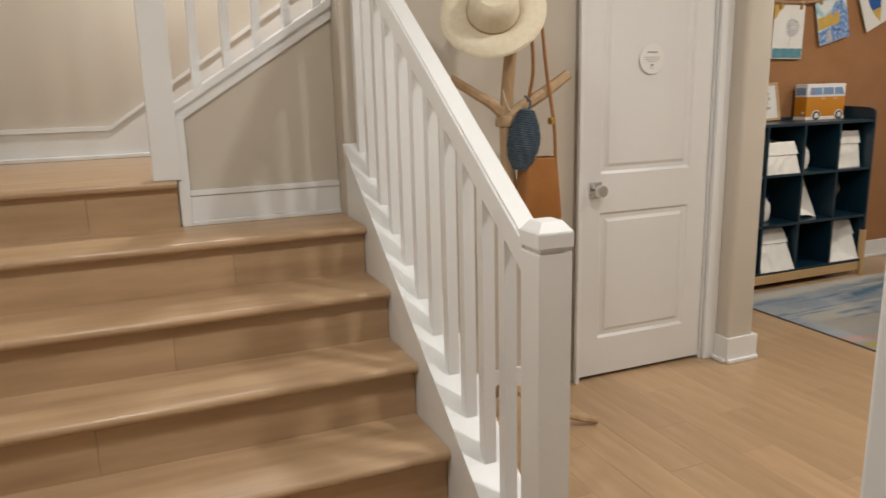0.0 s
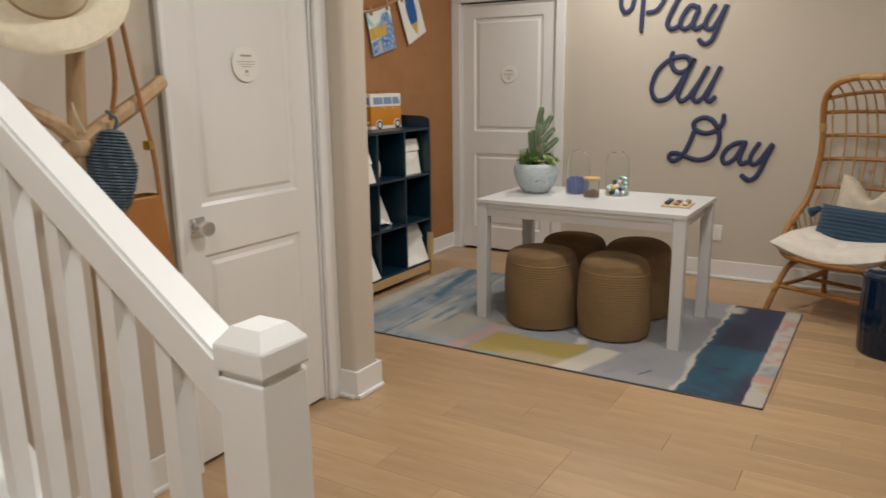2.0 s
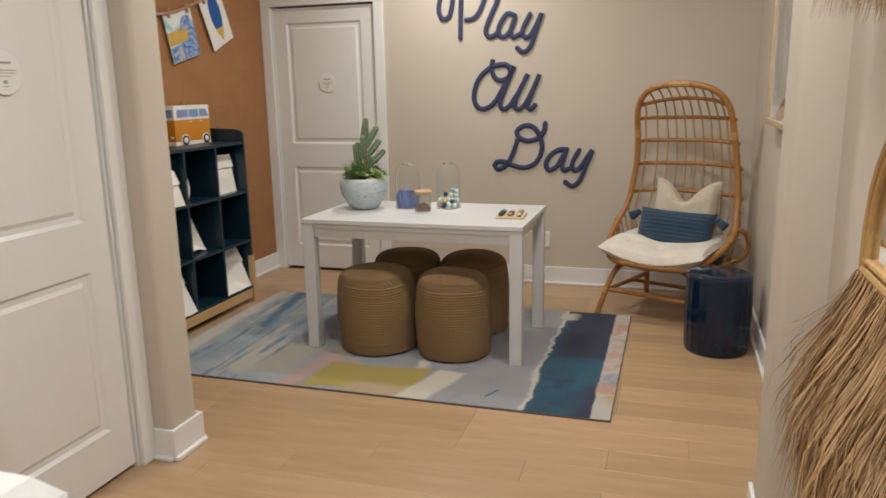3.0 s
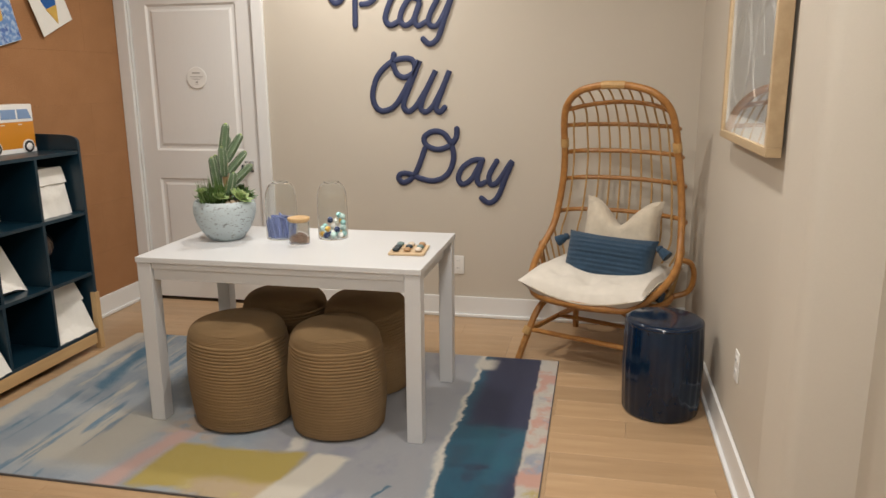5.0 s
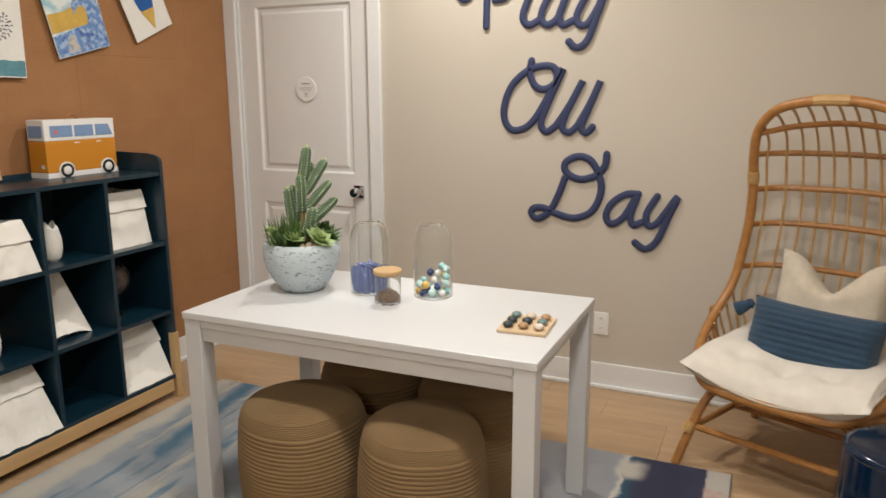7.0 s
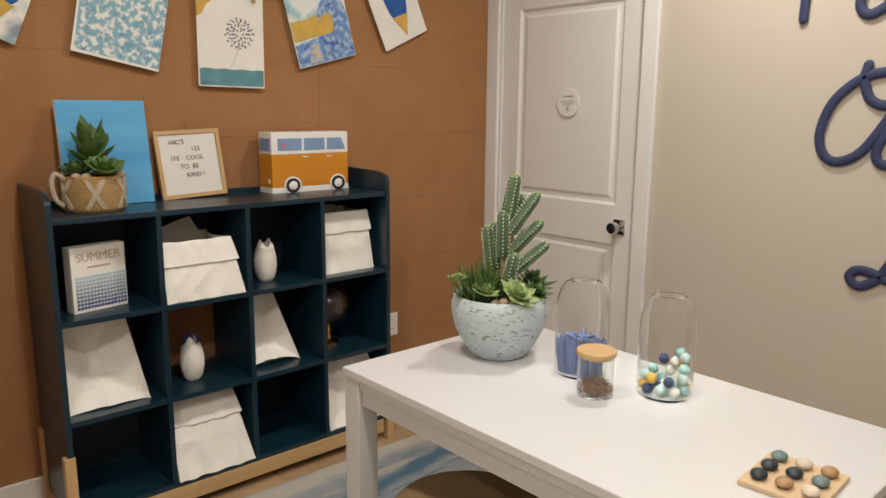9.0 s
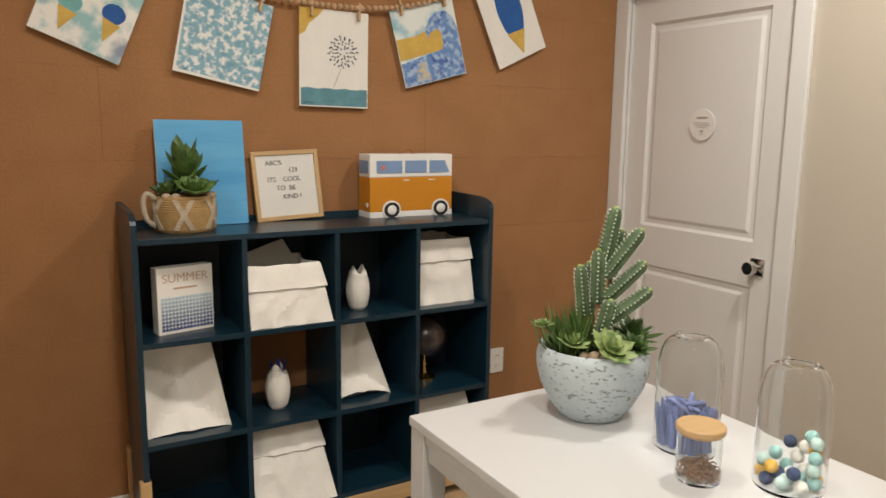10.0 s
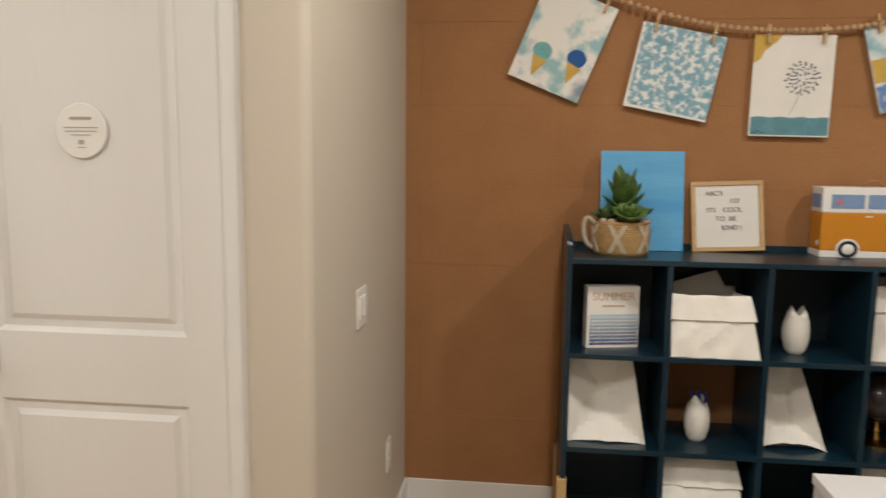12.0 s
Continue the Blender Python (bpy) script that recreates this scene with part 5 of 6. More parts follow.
for a, b, w in ((-0.135, -0.040, 0), (-0.028, 0.056, 0), (0.068, 0.148, 1)):
    out = [(a, 0.166), (b, 0.166), (b - (0.020 if w else 0), 0.212), (a, 0.212)]
    part("window", prism(out, "y", -0.0545, -0.051), SKYB, bus)
part("window", box(-0.1625, -0.159, -0.040, 0.040, 0.166, 0.212), SKYB, bus)
for x in (-0.080, 0.112):
    bm = moved(lathe([(0.0, 0), (0.035, 0), (0.035, 0.003), (0.0, 0.003)], 30), pose(x, -0.0535, 0.029, 90, 0, 0))
    arch_p = part("wheel_arch", bm, WC, bus)
    bm = moved(lathe([(0.0, 0), (0.0285, 0), (0.0285, 0.003), (0.0, 0.003)], 30), pose(x, -0.0562, 0.0285, 90, 0, 0))
    wheel = part("tyre", bm, TYRE, bus)
    part("hub", moved(lathe([(0.0, 0), (0.018, 0), (0.015, 0.002), (0.0, 0.003)], 24), pose(x, -0.0590, 0.0285, 90, 0, 0)), PLASTIC, wheel, "", True)
for x in (-0.018, 0.082):
    part("door_handle", box(x - 0.016, x + 0.006, -0.0545, -0.0515, 0.137, 0.141), WC, bus)
part("badge", moved(lathe([(0.0, 0), (0.010, 0), (0.0, 0.001)], 16), pose(-0.112, -0.0545, 0.186, 90, 0, 0)), material("pink_print", (0.55, 0.22, 0.25), 0.5), bus)
part("carry_handle", tube(spline([(-0.028, 0, 0.236), (-0.020, 0, 0.250), (0, 0, 0.256), (0.020, 0, 0.250), (0.028, 0, 0.236)], 4), 0.0045, 8), LEATHER, bus, "", True)
part("lamp_print", box(-0.1625, -0.159, -0.035, -0.020, 0.04, 0.055), WC, bus)


# ---- plants ----
def leaf(bm, base, direction, length, width, thick=0.25, curl=0.15, seg=5):
    """A fleshy pointed leaf."""
    d = Vector(direction).normalized()
    side = d.cross(Vector((0, 0, 1)))
    side = side.normalized() if side.length > 1e-3 else Vector((1, 0, 0))
    up = side.cross(d)
    rings = []
    for i in range(seg + 1):
        t = i / seg
        w = width * (math.sin(math.pi * min(0.98, 0.14 + 0.80 * t)) ** 0.8) * (1 if t < 0.97 else 0.25)
        c = Vector(base) + d * length * t + up * curl * length * t * t
        rings.append([bm.verts.new(c + side * w * math.cos(a) + up * w * thick * math.sin(a)) for a in [math.pi / 3 * k for k in range(6)]])
    for p, q in zip(rings, rings[1:]):
        for k in range(6):
            bm.faces.new((p[k], p[(k + 1) % 6], q[(k + 1) % 6], q[k]))
    bm.faces.new(rings[0])
    tip = bm.verts.new(Vector(base) + d * length * 1.06 + up * curl * length * 1.1)
    for k in range(6):
        bm.faces.new((rings[-1][k], rings[-1][(k + 1) % 6], tip))


def rosette(parent, mat, m, r, n, rows, lean, seed, wide=0.30):
    """Rings of fleshy leaves round one centre, each leaf a part."""
    rg = random.Random(seed)
    for row in range(rows):
        u = row / max(1, rows - 1)
        cnt = max(4, int(n * (1 - 0.45 * u)))
        for k in range(cnt):
            a = 2 * math.pi * (k + 0.5 * (row % 2)) / cnt + rg.uniform(-0.1, 0.1)
            el = lean + (1.35 - lean) * u
            bm = bmesh.new()
            leaf(bm, (0, 0, 0), (math.cos(a) * math.cos(el), math.sin(a) * math.cos(el), math.sin(el)), r * (1 - 0.45 * u) * rg.uniform(0.88, 1.08), r * wide * (1 - 0.3 * u))
            part("leaf", moved(bm, m), mat, parent, "", True)


G_DARK = material("dark_green_succulent", (0.075, 0.15, 0.035), 0.4, 0, 0.2, 40, 0.05)
G_MID = material("green_succulent", (0.13, 0.24, 0.055), 0.42, 0, 0.2, 40, 0.05)
G_PALE = material("pale_green_succulent", (0.40, 0.48, 0.19), 0.45, 0, 0.15, 40, 0.05, 80, (0.14, 0.25, 0.075))
G_CACT = material("green_cactus_skin", (0.120, 0.190, 0.095), 0.5, 0, 0.15, 40, 0.1, 80, (0.070, 0.125, 0.060))
G_GREY = material("grey_green_leaf", (0.10, 0.15, 0.10), 0.5, 0, 0.15, 30)
PEBBLE = material("tan_pebble", (0.50, 0.38, 0.26), 0.7, 0, 0.12, 30)
SOIL = material("dark_moss_soil", (0.05, 0.06, 0.025), 0.95, 0, 0.3, 50, 0.5)

plant = thing("potted_succulent", pose(3.580, 3.780, TOPZ) @ Matrix.Scale(1.13, 4), "succulents in a round woven basket with white zigzags", "potted plant")
prof = [(0.0, 0.0), (0.078, 0.0), (0.084, 0.006)]
for i in range(13):
    z = 0.012 + 0.0068 * i
    r = 0.085 + 0.004 * math.sin(i / 12 * math.pi)
    prof += [(r, z), (r + 0.0011, z + 0.0034)]
prof += [(0.082, 0.104), (0.077, 0.103), (0.075, 0.085), (0.0, 0.083)]
pot = part("basket", lathe(prof, 48), material("woven_seagrass", (0.46, 0.29, 0.115), 0.85, 0, 0.12, 50, 0.3, 200), plant, "", True)
WB = material("white_painted_band", (0.60, 0.50, 0.37), 0.8, 0, 0.15, 60, 0.2, 200)
for k in range(6):
    for s in (-1, 1):
        bm = bmesh.new()
        rows = []
        for i in range(9):
            t = i / 8
            a = 2 * math.pi * (k + 0.5 * s * (t - 0.5)) / 6 + 0.3
            r, z = 0.0895 + 0.004 * math.sin(math.pi * t), 0.010 + 0.086 * t
            rows.append([bm.verts.new((rr * math.cos(a + da), rr * math.sin(a + da), z)) for rr, da in ((r - 0.006, -0.085), (r - 0.001, -0.085), (r - 0.001, 0.085), (r - 0.006, 0.085))])
        for p, q in zip(rows, rows[1:]):
            for i in range(4):
                bm.faces.new((p[i], p[(i + 1) % 4], q[(i + 1) % 4], q[i]))
        bm.faces.new(rows[0])
        bm.faces.new(rows[-1])
        part("zigzag_band", bm, WB, pot)
part("soil", lathe([(0.0, 0.094), (0.075, 0.090)], 24), SOIL, plant)
part("basket_handle", tube(spline([(-0.080, -0.02, 0.095), (-0.105, -0.02, 0.112), (-0.116, -0.02, 0.085), (-0.108, -0.02, 0.04), (-0.088, -0.02, 0.02)], 4), 0.0075, 8), WB, plant, "pale rope handle", True)
rosette(plant, G_MID, pose(0.018, -0.05, 0.115, 24, 0, 0), 0.062, 9, 4, 0.35, 2, 0.40)
rosette(plant, G_DARK, pose(-0.048, -0.02, 0.105), 0.060, 8, 3, 0.35, 5, 0.28)
rosette(plant, G_DARK, pose(0.058, 0.012, 0.11), 0.055, 9, 3, 0.5, 6, 0.25)
rosette(plant, G_MID, pose(-0.03, 0.035, 0.11), 0.050, 9, 3, 0.5, 8, 0.25)
SPEAR = material("banded_green_leaf", (0.12, 0.205, 0.05), 0.35, 0, 0.2, 90, 0.05, 300, (0.045, 0.10, 0.022))
for k in range(15):
    a, u = k * 2.4, k / 14
    el = 0.25 + 0.95 * u
    bm = bmesh.new()
    leaf(bm, (0.008, 0.012, 0.115 + 0.060 * u), (math.cos(a) * math.cos(el), math.sin(a) * math.cos(el), math.sin(el)), 0.074 + 0.030 * u, 0.022 + 0.006 * u, 0.3, 0.1)
    part("spear_leaf", bm, SPEAR, plant, "pointed dark green leaf", True)
for k, (x, y) in enumerate(((-0.035, -0.062), (-0.058, -0.048), (0.06, -0.05), (0.072, -0.025))):
    part("pebble", add_ball(bmesh.new(), (x, y, 0.104), 0.014, 10, 8, (1, 0.9, 0.75)), PEBBLE, plant, "", True)

# large pot on the table
TT = 0.7405
pot = thing("potted_cactus", pose(4.312, 2.600, TT), "cactus and succulents in a round speckled pale-blue pot", "potted plant")
rgp = random.Random(8)
prof = [(0.0, 0.0), (0.066, 0.0), (0.078, 0.006), (0.105, 0.04), (0.128, 0.085), (0.138, 0.125), (0.139, 0.155), (0.132, 0.178), (0.126, 0.182), (0.119, 0.176), (0.118, 0.155), (0.0, 0.15)]
PM = material("speckled_pale_blue_clay", (0.51, 0.585, 0.61), 0.7, 0, 0.04, 14, 0.1, 90)
nt = PM.node_tree
bs = nt.nodes["Principled BSDF"]
tc = nt.nodes.new("ShaderNodeTexCoord")
mp = nt.nodes.new("ShaderNodeMapping")
mp.inputs["Scale"].default_value = (1, 1, 2.1)
sn = nt.nodes.new("ShaderNodeTexNoise")
sn.inputs["Scale"].default_value, sn.inputs["Detail"].default_value = 66, 5
nt.links.new(tc.outputs["Object"], mp.inputs[0])
nt.links.new(mp.outputs[0], sn.inputs["Vector"])
mr = nt.nodes.new("ShaderNodeMapRange")
mr.inputs["From Min"].default_value, mr.inputs["From Max"].default_value = 0.595, 0.640
nt.links.new(sn.outputs[0], mr.inputs["Value"])
mx = nt.nodes.new("ShaderNodeMix")
mx.data_type = "RGBA"
nt.links.new(bs.inputs["Base Color"].links[0].from_socket, mx.inputs[6])
mx.inputs[7].default_value = (0.26, 0.27, 0.275, 1)
nt.links.new(mr.outputs[0], mx.inputs[0])
nt.links.new(mx.outputs[2], bs.inputs["Base Color"])
bp = nt.nodes.new("ShaderNodeBump")
bp.invert = True
bp.inputs["Strength"].default_value, bp.inputs["Distance"].default_value = 0.6, 0.004
nt.links.new(mr.outputs[0], bp.inputs["Height"])
nt.links.new(bp.outputs[0], bs.inputs["Normal"])
part("bowl", lathe(prof, 64), PM, pot, "", True)
part("soil", lathe([(0.0, 0.176), (0.07, 0.172), (0.118, 0.162)], 32), SOIL, pot)
G_TIP = material("young_cactus_skin", (0.36, 0.46, 0.12), 0.5, 0, 0.15, 60, 0.1)
SPINE = material("white_cactus_spines", (0.82, 0.86, 0.70), 0.8)


def cactus_arm(base, direction, length, r, seed):
    d = Vector(direction).normalized()
    q = d.to_track_quat("Z", "Y").to_matrix().to_4x4()
    q.translation = Vector(base)
    prof = [(0.0, 0.0), (r * 0.8, 0.002)] + [(r * (0.86 + 0.14 * math.sin(math.pi * min(1, 0.2 + t))), length * t) for t in (0.15, 0.3, 0.45, 0.6, 0.75, 0.86)] + [(r * 0.70, length * 0.94), (r * 0.4, length * 0.985), (0.0, length)]
    bm = lathe(prof, 40, wobble=lambda a, z: 1 + 0.17 * math.cos(6 * a))
    bm.transform(q)
    arm = part("cactus_arm", bm, G_CACT, pot, "", True)
    bm = bmesh.new()
    n = int(length / 0.0098)
    for k in range(6):
        a = 2 * math.pi * k / 6
        for i in range(1, n):
            t = i / n
            rr = r * 1.15 * (1 if t < 0.8 else math.sqrt(max(0.05, 1 - ((t - 0.8) / 0.2) ** 2)))
            c = q @ Vector((rr * math.cos(a), rr * math.sin(a), length * t))
            o = (q.to_3x3() @ Vector((math.cos(a), math.sin(a), 0))) * 0.0038
            s = (q.to_3x3() @ Vector((-math.sin(a), math.cos(a), 0))) * 0.0031
            v = [bm.verts.new(p) for p in (c - s, c + s, c + o, c + d * 0.0028)]
            for f in ((0, 1, 2), (1, 3, 2), (3, 0, 2), (0, 3, 1)):
                bm.faces.new([v[j] for j in f])
    tagged(part("spine_cover", bm, SPINE, arm, "rows of tiny white spines"), kind="stuff")
    return arm


# arms by their foot and tip: across, away, up (across runs along the table's diagonal)
def slanted(a, b, z):
    return Vector((0.809 * a + 0.587 * b, -0.587 * a + 0.809 * b, z))


ARMS = (((0.014, 0.010, 0.375), (0.041, 0.012, 0.522), 0.0180), ((0.036, 0.035, 0.345), (0.063, 0.045, 0.462), 0.0160), ((0.018, -0.004, 0.352), (0.103, -0.008, 0.472), 0.0172),
        ((0.024, -0.010, 0.300), (0.113, -0.020, 0.394), 0.0165), ((0.028, -0.030, 0.250), (0.125, -0.045, 0.334), 0.0168), ((0.004, -0.006, 0.285), (0.001, -0.010, 0.422), 0.0172),
        ((-0.025, 0.012, 0.245), (-0.040, 0.012, 0.377), 0.0160), ((-0.008, 0.020, 0.245), (-0.016, 0.024, 0.384), 0.0160), ((0.010, -0.042, 0.205), (0.032, -0.050, 0.307), 0.0175))
for f, t, r in ARMS:
    foot, tip = slanted(*f), slanted(*t)
    d = (tip - foot).normalized()
    arm = cactus_arm(foot, d, (tip - foot).length, r, 1)
    top = add_ball(bmesh.new(), (0, 0, 0), r * 0.55, 12, 8)
    bmesh.ops.translate(top, vec=tip - d * r * 0.47, verts=top.verts)
    part("growing_tip", top, G_TIP, arm, "pale yellow-green growing tip", True)
    root = slanted(0.35 * f[0] + 0.008, 0.35 * f[1], 0.155)
    part("cactus_stem", tube(spline([root, slanted(0.7 * f[0] + 0.004, 0.7 * f[1], 0.155 + 0.55 * (f[2] - 0.155)), foot + d * 0.012], 3), 0.0065, 6), RAFFIA, pot)
for x, y, z, tx, r, m, sd, wide in ((-0.032, -0.092, 0.192, 36, 0.061, G_PALE, 1, 0.28), (-0.095, -0.030, 0.200, 18, 0.046, G_PALE, 2, 0.24), (-0.135, 0.034, 0.232, 0, 0.032, G_PALE, 3, 0.24), (0.098, -0.03, 0.190, 16, 0.076, G_DARK, 4, 0.17), (0.08, 0.05, 0.185, 0, 0.055, G_GREY, 5, 0.15), (-0.03, 0.08, 0.185, 0, 0.05, G_MID, 6, 0.2), (0.052, -0.088, 0.185, 25, 0.052, G_DARK, 7, 0.20)):
    rosette(pot, m, pose(x, y, z, tx, 0, 0), r, 9, 4, 0.25, sd, wide)
bm = bmesh.new()
rg = random.Random(12)
for k in range(170):
    x, y = -0.048 + rg.gauss(0, 0.026), 0.012 + rg.gauss(0, 0.030)
    dx, dy = rg.gauss(0, 0.35), rg.gauss(0, 0.35)
    leaf(bm, (x, y, 0.165), (dx - 0.2, dy, 1), rg.uniform(0.06, 0.135), 0.0036, 0.5, 0.05, 3)
tagged(part("sedum_cover", bm, G_MID, pot, "fine upright green sprigs"), kind="stuff")
part("stem", tube(spline([(-0.09, 0.03, 0.17), (-0.120, 0.033, 0.200), (-0.135, 0.034, 0.234)], 3), 0.003, 5), G_PALE, pot)
for x, y, r in ((-0.062, -0.075, 0.016), (-0.045, -0.092, 0.013), (0.03, -0.105, 0.012), (-0.08, -0.06, 0.012)):
    part("pebble", add_ball(bmesh.new(), (x, y, 0.178), r, 10, 8, (1.1, 0.9, 0.8)), PEBBLE, pot, "", True)


# ---- glass jars on the table ----
def cloche_profile(r, h):
    neck, i = r * 0.50, 0.0022
    arc = [math.pi / 2 * k / 9 for k in range(10)]
    out = [(r * 0.97, 0.0), (r, 0.004), (r, h * 0.4)]
    out += [(neck + (r - neck) * math.cos(a) ** 0.9, h * 0.64 + h * 0.335 * math.sin(a)) for a in arc]
    out += [(neck, h), (neck - 0.003, h + 0.001), (neck - 0.0035, h - 0.004)]
    out += [(neck - i * 0.3 + (r - neck - i * 0.8) * math.cos(a) ** 0.9, h * 0.64 + (h * 0.335 - i) * math.sin(a)) for a in arc[8::-1]]
    out += [(r - i, h * 0.3), (r - i, 0.006), (0.0, 0.005)]
    return [(0.0, 0.0)] + out


def cloche(m, r, h, label):
    t = thing("glass_jar", m, label, "glass jar", "open-topped glass jars")
    part("glass_dome", lathe(cloche_profile(r, h), 48), GLASS, t, "clear glass", True).visible_shadow = False
    return t


jar = cloche(pose(4.376, 2.352, TT), 0.072, 0.260, "open-topped clear glass jar of blue chalk sticks")
VIO = material("violet_blue_chalk", (0.105, 0.135, 0.285), 0.75, 0, 0.12, 20, random=0.25)
rg = random.Random(21)
for k in range(95):
    a, rr = rg.uniform(0, 6.28), 0.062 * math.sqrt(rg.uniform(0.1, 1))
    x, y = rr * math.cos(a), rr * math.sin(a)
    ln = rg.uniform(0.076, 0.094)
    lean = rg.uniform(-12, 12)
    bm = lathe([(0.0, 0.0), (0.0055, 0.0), (0.0055, ln - 0.012), (0.0022, ln), (0.0, ln)], 8)
    flat = k > 84
    mm = pose(x * 0.45, y * 0.45, 0.096, 78, 0, rg.uniform(0, 360)) @ pose(0, 0, -ln / 2) if flat else pose(x * 0.92, y * 0.92, 0.0085, lean * 0.6, lean * 0.5, 0)
    part("chalk_stick", moved(bm, mm), VIO, jar, "", True)

jar = cloche(pose(4.412, 2.118, TT), 0.069, 0.260, "open-topped clear glass jar of coloured felt balls")
COLS = [material("felt_" + n, c, 0.98, 0, 0.1, 60, 0.3, 300) for n, c in (("white", (0.74, 0.72, 0.66)), ("aqua", (0.28, 0.50, 0.48)), ("navy", (0.02, 0.04, 0.11)), ("mustard", (0.55, 0.32, 0.05)), ("mint", (0.45, 0.60, 0.56)))]
rg = random.Random(3)
balls = []
for z, cnt, ring, off in ((0.0205, 9, 0.0500, 0.0), (0.0205, 4, 0.0200, 0.4), (0.0465, 7, 0.0480, 0.3), (0.0720, 4, 0.0470, -1.35), (0.0960, 2, 0.0460, -1.0)):
    for k in range(cnt):
        a = off + (2 * math.pi * k / cnt if z < 0.06 else 0.66 * k)
        balls.append((ring * math.cos(a), ring * math.sin(a), z + 0.003 * (k % 2)))
for i, c in enumerate(balls):
    part("felt_ball", add_ball(bmesh.new(), c, 0.0136, 14, 10), COLS[(0, 1, 4, 3, 2, 4, 0, 1, 3, 0, 2, 4, 1)[i % 13]], jar, "", True)

jar = thing("lidded_jar", pose(4.272, 2.226, TT), "small glass jar with bamboo lid and wood shavings", "glass jar")
r, h = 0.046, 0.104
part("glass_body", lathe([(0.0, 0.0), (r * 0.96, 0.0), (r, 0.004), (r, h), (r - 0.0025, h), (r - 0.0025, 0.006), (0.0, 0.005)], 40), GLASS, jar, "clear glass", True).visible_shadow = False
part("lid", lathe([(0.0, h - 0.006), (r - 0.004, h - 0.006), (r - 0.004, h), (r + 0.003, h + 0.0005), (r + 0.0035, h + 0.011), (r + 0.001, h + 0.0135), (0.0, h + 0.014)], 40), PINE, jar, "bamboo lid", True)
bm = bmesh.new()
rg = random.Random(17)
for k in range(130):
    a, rr = rg.uniform(0, 6.28), 0.037 * math.sqrt(rg.random())
    z = 0.011 + 0.040 * rg.random() * (1.1 - rr / 0.05)
    m = pose(rr * math.cos(a), rr * math.sin(a), z, rg.uniform(0, 360), rg.uniform(0, 360), rg.uniform(0, 360))
    loop = [(0.0072 * math.cos(t), 0.0072 * math.sin(t), 0.001 * t) for t in [0.7 * j for j in range(9)]]
    add_tube(bm, [m @ Vector(p) for p in loop], 0.0016, 5)
tagged(part("wood_shavings", bm, material("brown_wood_curls", (0.36, 0.205, 0.115), 0.8, 0, 0.3, 60), jar, "curled brown wood shavings"), kind="stuff")

game = thing("tic_tac_toe", pose(4.20, 1.703, TT, 0, 0, 4), "small wooden noughts and crosses board with stone pieces", "board game")
part("board", box(-0.085, 0.085, -0.075, 0.075, 0, 0.011, 0.003), material("pale_beech", (0.66, 0.48, 0.29), 0.5, 0, 0.06, 20, 0.05, 120, stretch=(1, 0.15, 1)), game)
PC = [material("piece_" + n, c, 0.5, 0, 0.1, 30) for n, c in (("cream", (0.70, 0.60, 0.48)), ("tan", (0.42, 0.25, 0.12)), ("slate", (0.02, 0.035, 0.045)), ("sage", (0.16, 0.24, 0.23)))]
for i, c in enumerate((0, 3, 1, 1, 2, 0, 2, 2, 3)):
    x, y = -0.052 + 0.052 * (i % 3), -0.047 + 0.047 * (i // 3)
    part("piece", add_ball(bmesh.new(), (x, y, 0.0205), 0.019, 14, 8, (1, 0.85, 0.5)), PC[c], game, "", True)

# ---- bead garland with paintings ----
GY = CORKY - 0.041
ROPE = [(3.10, 2.19), (3.35, 2.075), (3.588, 1.985), (3.813, 1.920), (4.022, 1.888), (4.291, 1.886), (4.481, 1.912), (4.681, 1.972), (4.90, 2.06), (5.18, 2.20)]
garland = thing("bead_garland", pose(4.2, GY, 0), "string of pale wooden beads hung along the cork wall", "garland")
path = spline([(x - 4.2, 0, z) for x, z in ROPE], 24)
part("cord", tube(path[::6], 0.002, 5), RAFFIA, garland)
bead_me = None
BEADM = material("pale_wood_bead", (0.56, 0.36, 0.21), 0.5, 0, 0.1, 30, random=0.1)
run, last = 0.0, path[0]
for p in path[1:]:
    run += (p - last).length
    last = p
    if run >= 0.0205:
        run = 0.0
        if bead_me is None:
            ob = part("bead", add_ball(bmesh.new(), (0, 0, 0), 0.0108, 12, 8), BEADM, garland, "", True)
            bead_me = ob.data
        else:
            ob = new("bead", bead_me)
            ob.parent = garland
        ob.location = p
for x, z in (ROPE[0], ROPE[-1]):
    part("wall_hook", tube([(x - 4.2, 0.03, z), (x - 4.2, -0.008, z + 0.004)], 0.004, 8), BRASS, garland)


def rope_z(x):
    return min(path, key=lambda p: abs(p.x + 4.2 - x)).z


def art(x, z, w, h, turn, label, ground):
    """A sheet hung by two pegs: x, z is the middle of its top edge; local x right, z down from 0."""
    t = thing("hung_painting", pose(x, GY + 0.012, z, 0, turn, 0), label, "painting", "paintings on the garland")
    part("sheet", box(-w / 2, w / 2, 0, 0.003, -h, 0), ground, t)
    for s in (-1, 1):
        px = s * w * 0.34
        pg = part("clothespin", box(px - 0.0045, px + 0.0045, -0.020, -0.0006, -0.030, 0.034, 0.0015), PINEZ, t, "small wooden clothespin")
        part("spring", moved(tube([(px - 0.006, 0, 0), (px + 0.006, 0, 0)], 0.004, 8), pose(0, -0.0215, 0.006)), CHROME, pg)
    return t


def flat(name, outline, mat, parent, y=-0.0012):
    part(name, prism(outline, "y", y, 0.0005), mat, parent)


